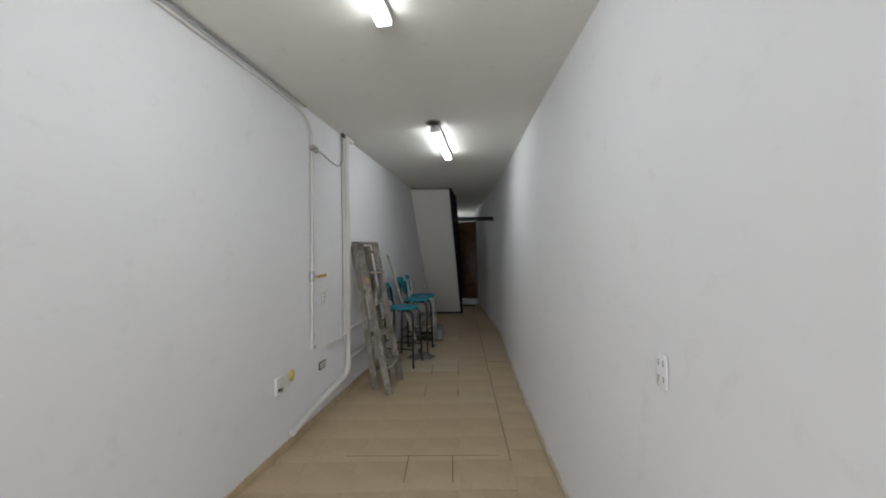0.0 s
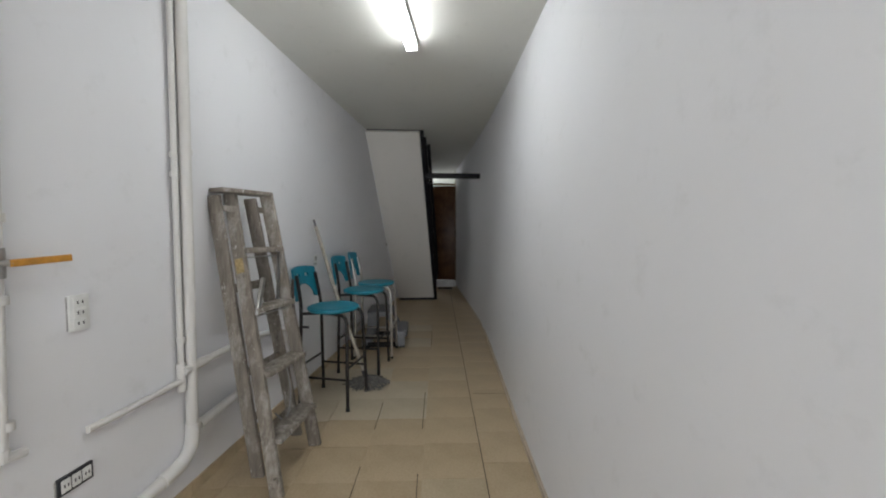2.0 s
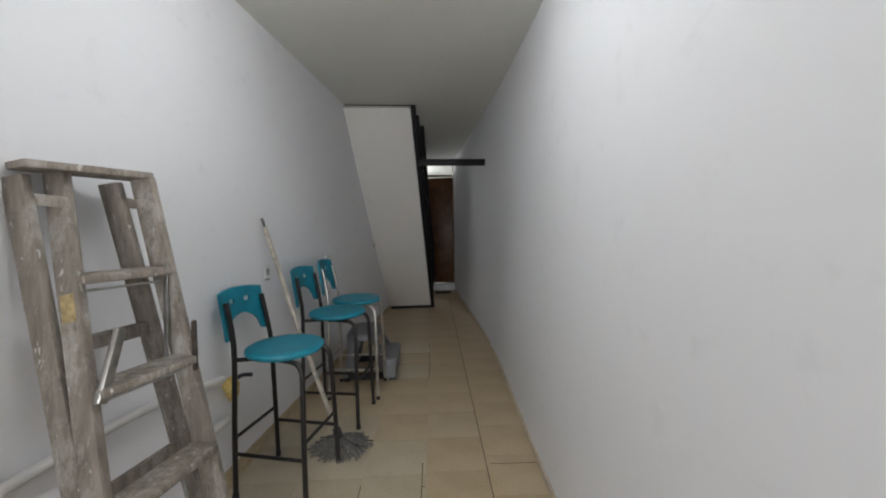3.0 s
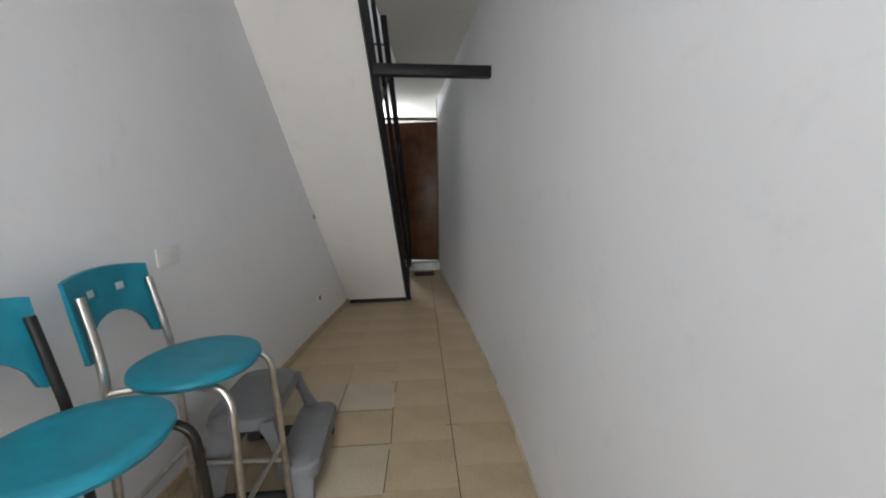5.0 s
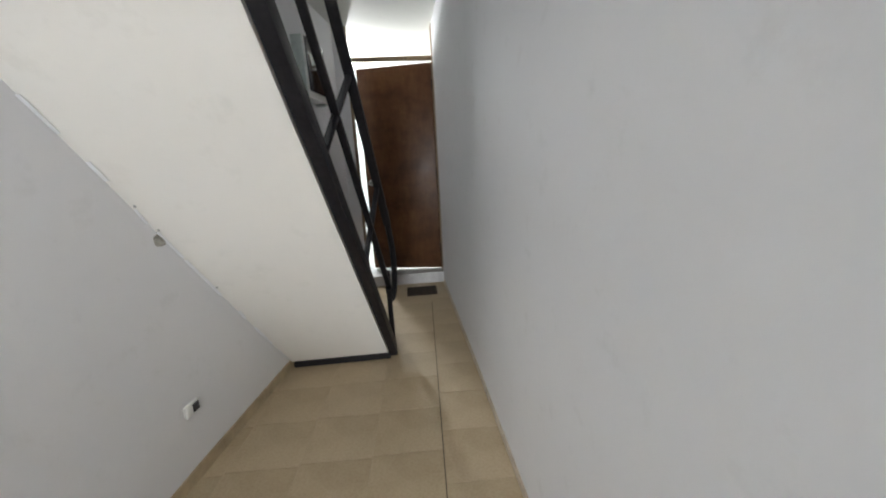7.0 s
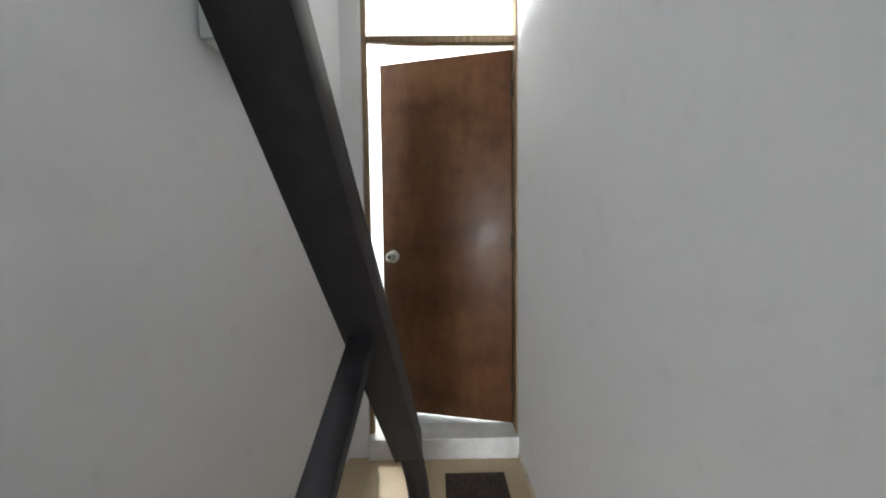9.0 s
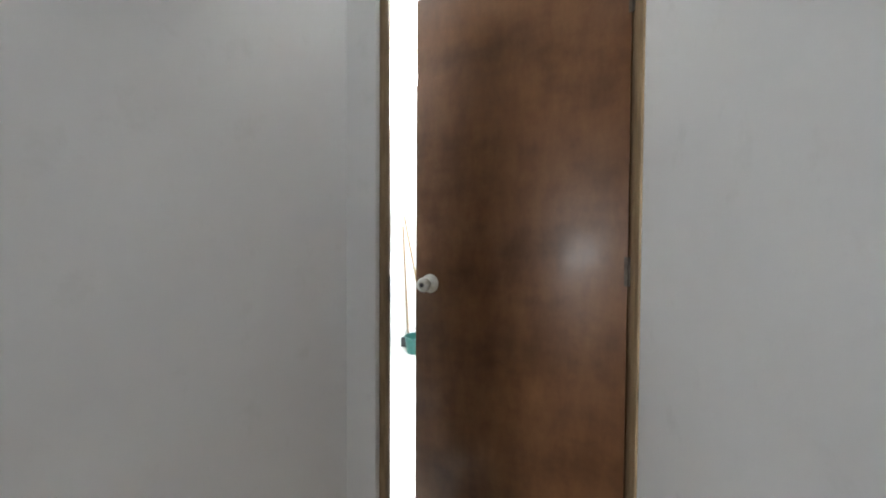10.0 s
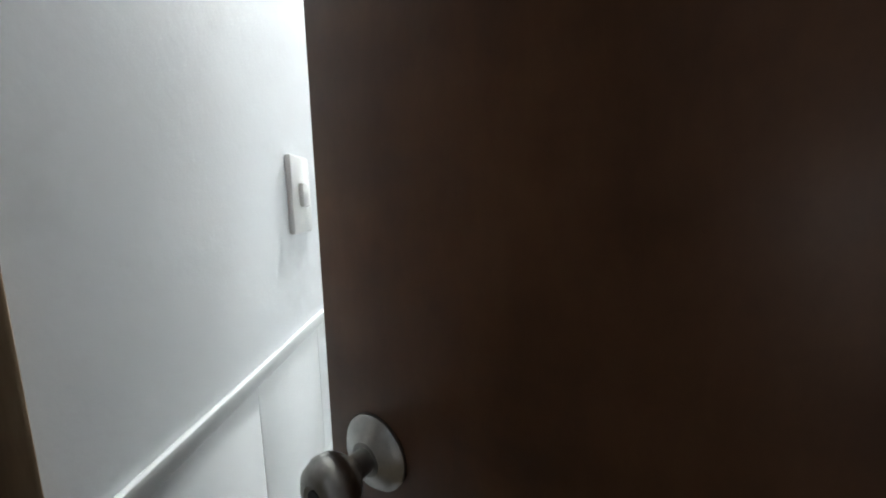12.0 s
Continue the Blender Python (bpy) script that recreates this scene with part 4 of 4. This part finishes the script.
PALE = {(2, -1), (2, 1), (3, 1), (2, -6), (2, -5), (3, -6), (3, -5), (3, -4), (4, -5), (4, -4), (4, -6)}
for col in range(-2, 8):
    for row in range(-33, 13):
        y = 6.18 + row * PL + (0.10 if col <= 0 else 0.0)
        x = joint_x(y) - PW * (col - 0.5)
        if x - PW / 2 > right_x(y) + 0.06 or x + PW / 2 < left_x(y) - 0.10 or y + PL / 2 > END + 0.01:
            continue
        tilt = (rng.uniform(-0.06, 0.06), rng.uniform(-0.06, 0.06))
        if y < 1.4:
            m = pose(x, y, rng.uniform(-0.0006, 0.0004), tilt[0], tilt[1], -2.46)
            add_box(rest, (-PW / 2 + 0.0009, -PL / 2 + 0.0008, -0.008), (PW / 2 - 0.0009, PL / 2 - 0.0008, 0.0), 0, m)
            continue
        mat = TILEG if (col, row) in PALE else TILE
        if mat.name not in shared:
            me = bpy.data.meshes.new("floor_tile")
            b = tile_bm()
            b.to_mesh(me)
            b.free()
            me.materials.append(mat)
            shared[mat.name] = me
        ob = new("tile", shared[mat.name])
        ob.parent = floor
        ob.matrix_basis = pose(x + (0.0022 if col <= 0 else 0), y, rng.uniform(-0.0006, 0.0004), tilt[0], tilt[1], -2.46)
far_tiles = part("tiles", rest, TILE, floor)
far_tiles["kind"] = "stuff"
# long open joint
bm = bmesh.new()
a = [bm.verts.new((joint_x(y) + dx, y, 0.0006)) for y, dx in ((2.6, -0.0022), (2.6, 0.0022), (9.2, 0.0018), (9.2, -0.0018))]
bm.faces.new(a)
part("open_joint", bm, GROUTD, floor)


def open_joint(x0, y0, x1, y1, w=0.004):
    d = Vector((x1 - x0, y1 - y0, 0)).normalized()
    n = Vector((-d.y, d.x, 0)) * w / 2
    p, q = Vector((x0, y0, 0.0005)), Vector((x1, y1, 0.0005))
    bm = bmesh.new()
    bm.faces.new([bm.verts.new(v) for v in (p - n, q - n, q + n, p + n)])
    part("open_joint", bm, GROUTD, floor)


for j in ((-0.64, 6.04, -0.635, 6.33), (-0.63, 6.47, -0.62, 6.60), (-0.95, 6.05, -0.925, 6.60), (-0.94, 6.32, -0.64, 6.31),
          (-0.63, 6.60, -0.66, 6.60), (-0.64, 6.74, -0.74, 6.745), (-1.22, 6.60, -1.20, 6.66), (-0.92, 6.045, -0.64, 6.035),
          (-0.30, 6.14, -0.36, 6.14), (-0.66, 5.75, -0.645, 6.0), (-0.744, 4.20, -0.723, 4.69), (-1.028, 4.21, -1.015, 4.55), (-0.73, 4.52, -0.715, 4.52),
          (-0.771, 3.62, -0.766, 3.80), (-1.067, 3.62, -1.055, 3.87), (-1.50, 2.68, -0.55, 2.66), (-1.11, 2.40, -1.106, 2.67), (-0.84, 2.40, -0.835, 2.67), (-0.38, 4.65, -0.14, 4.64)):
    open_joint(*j)
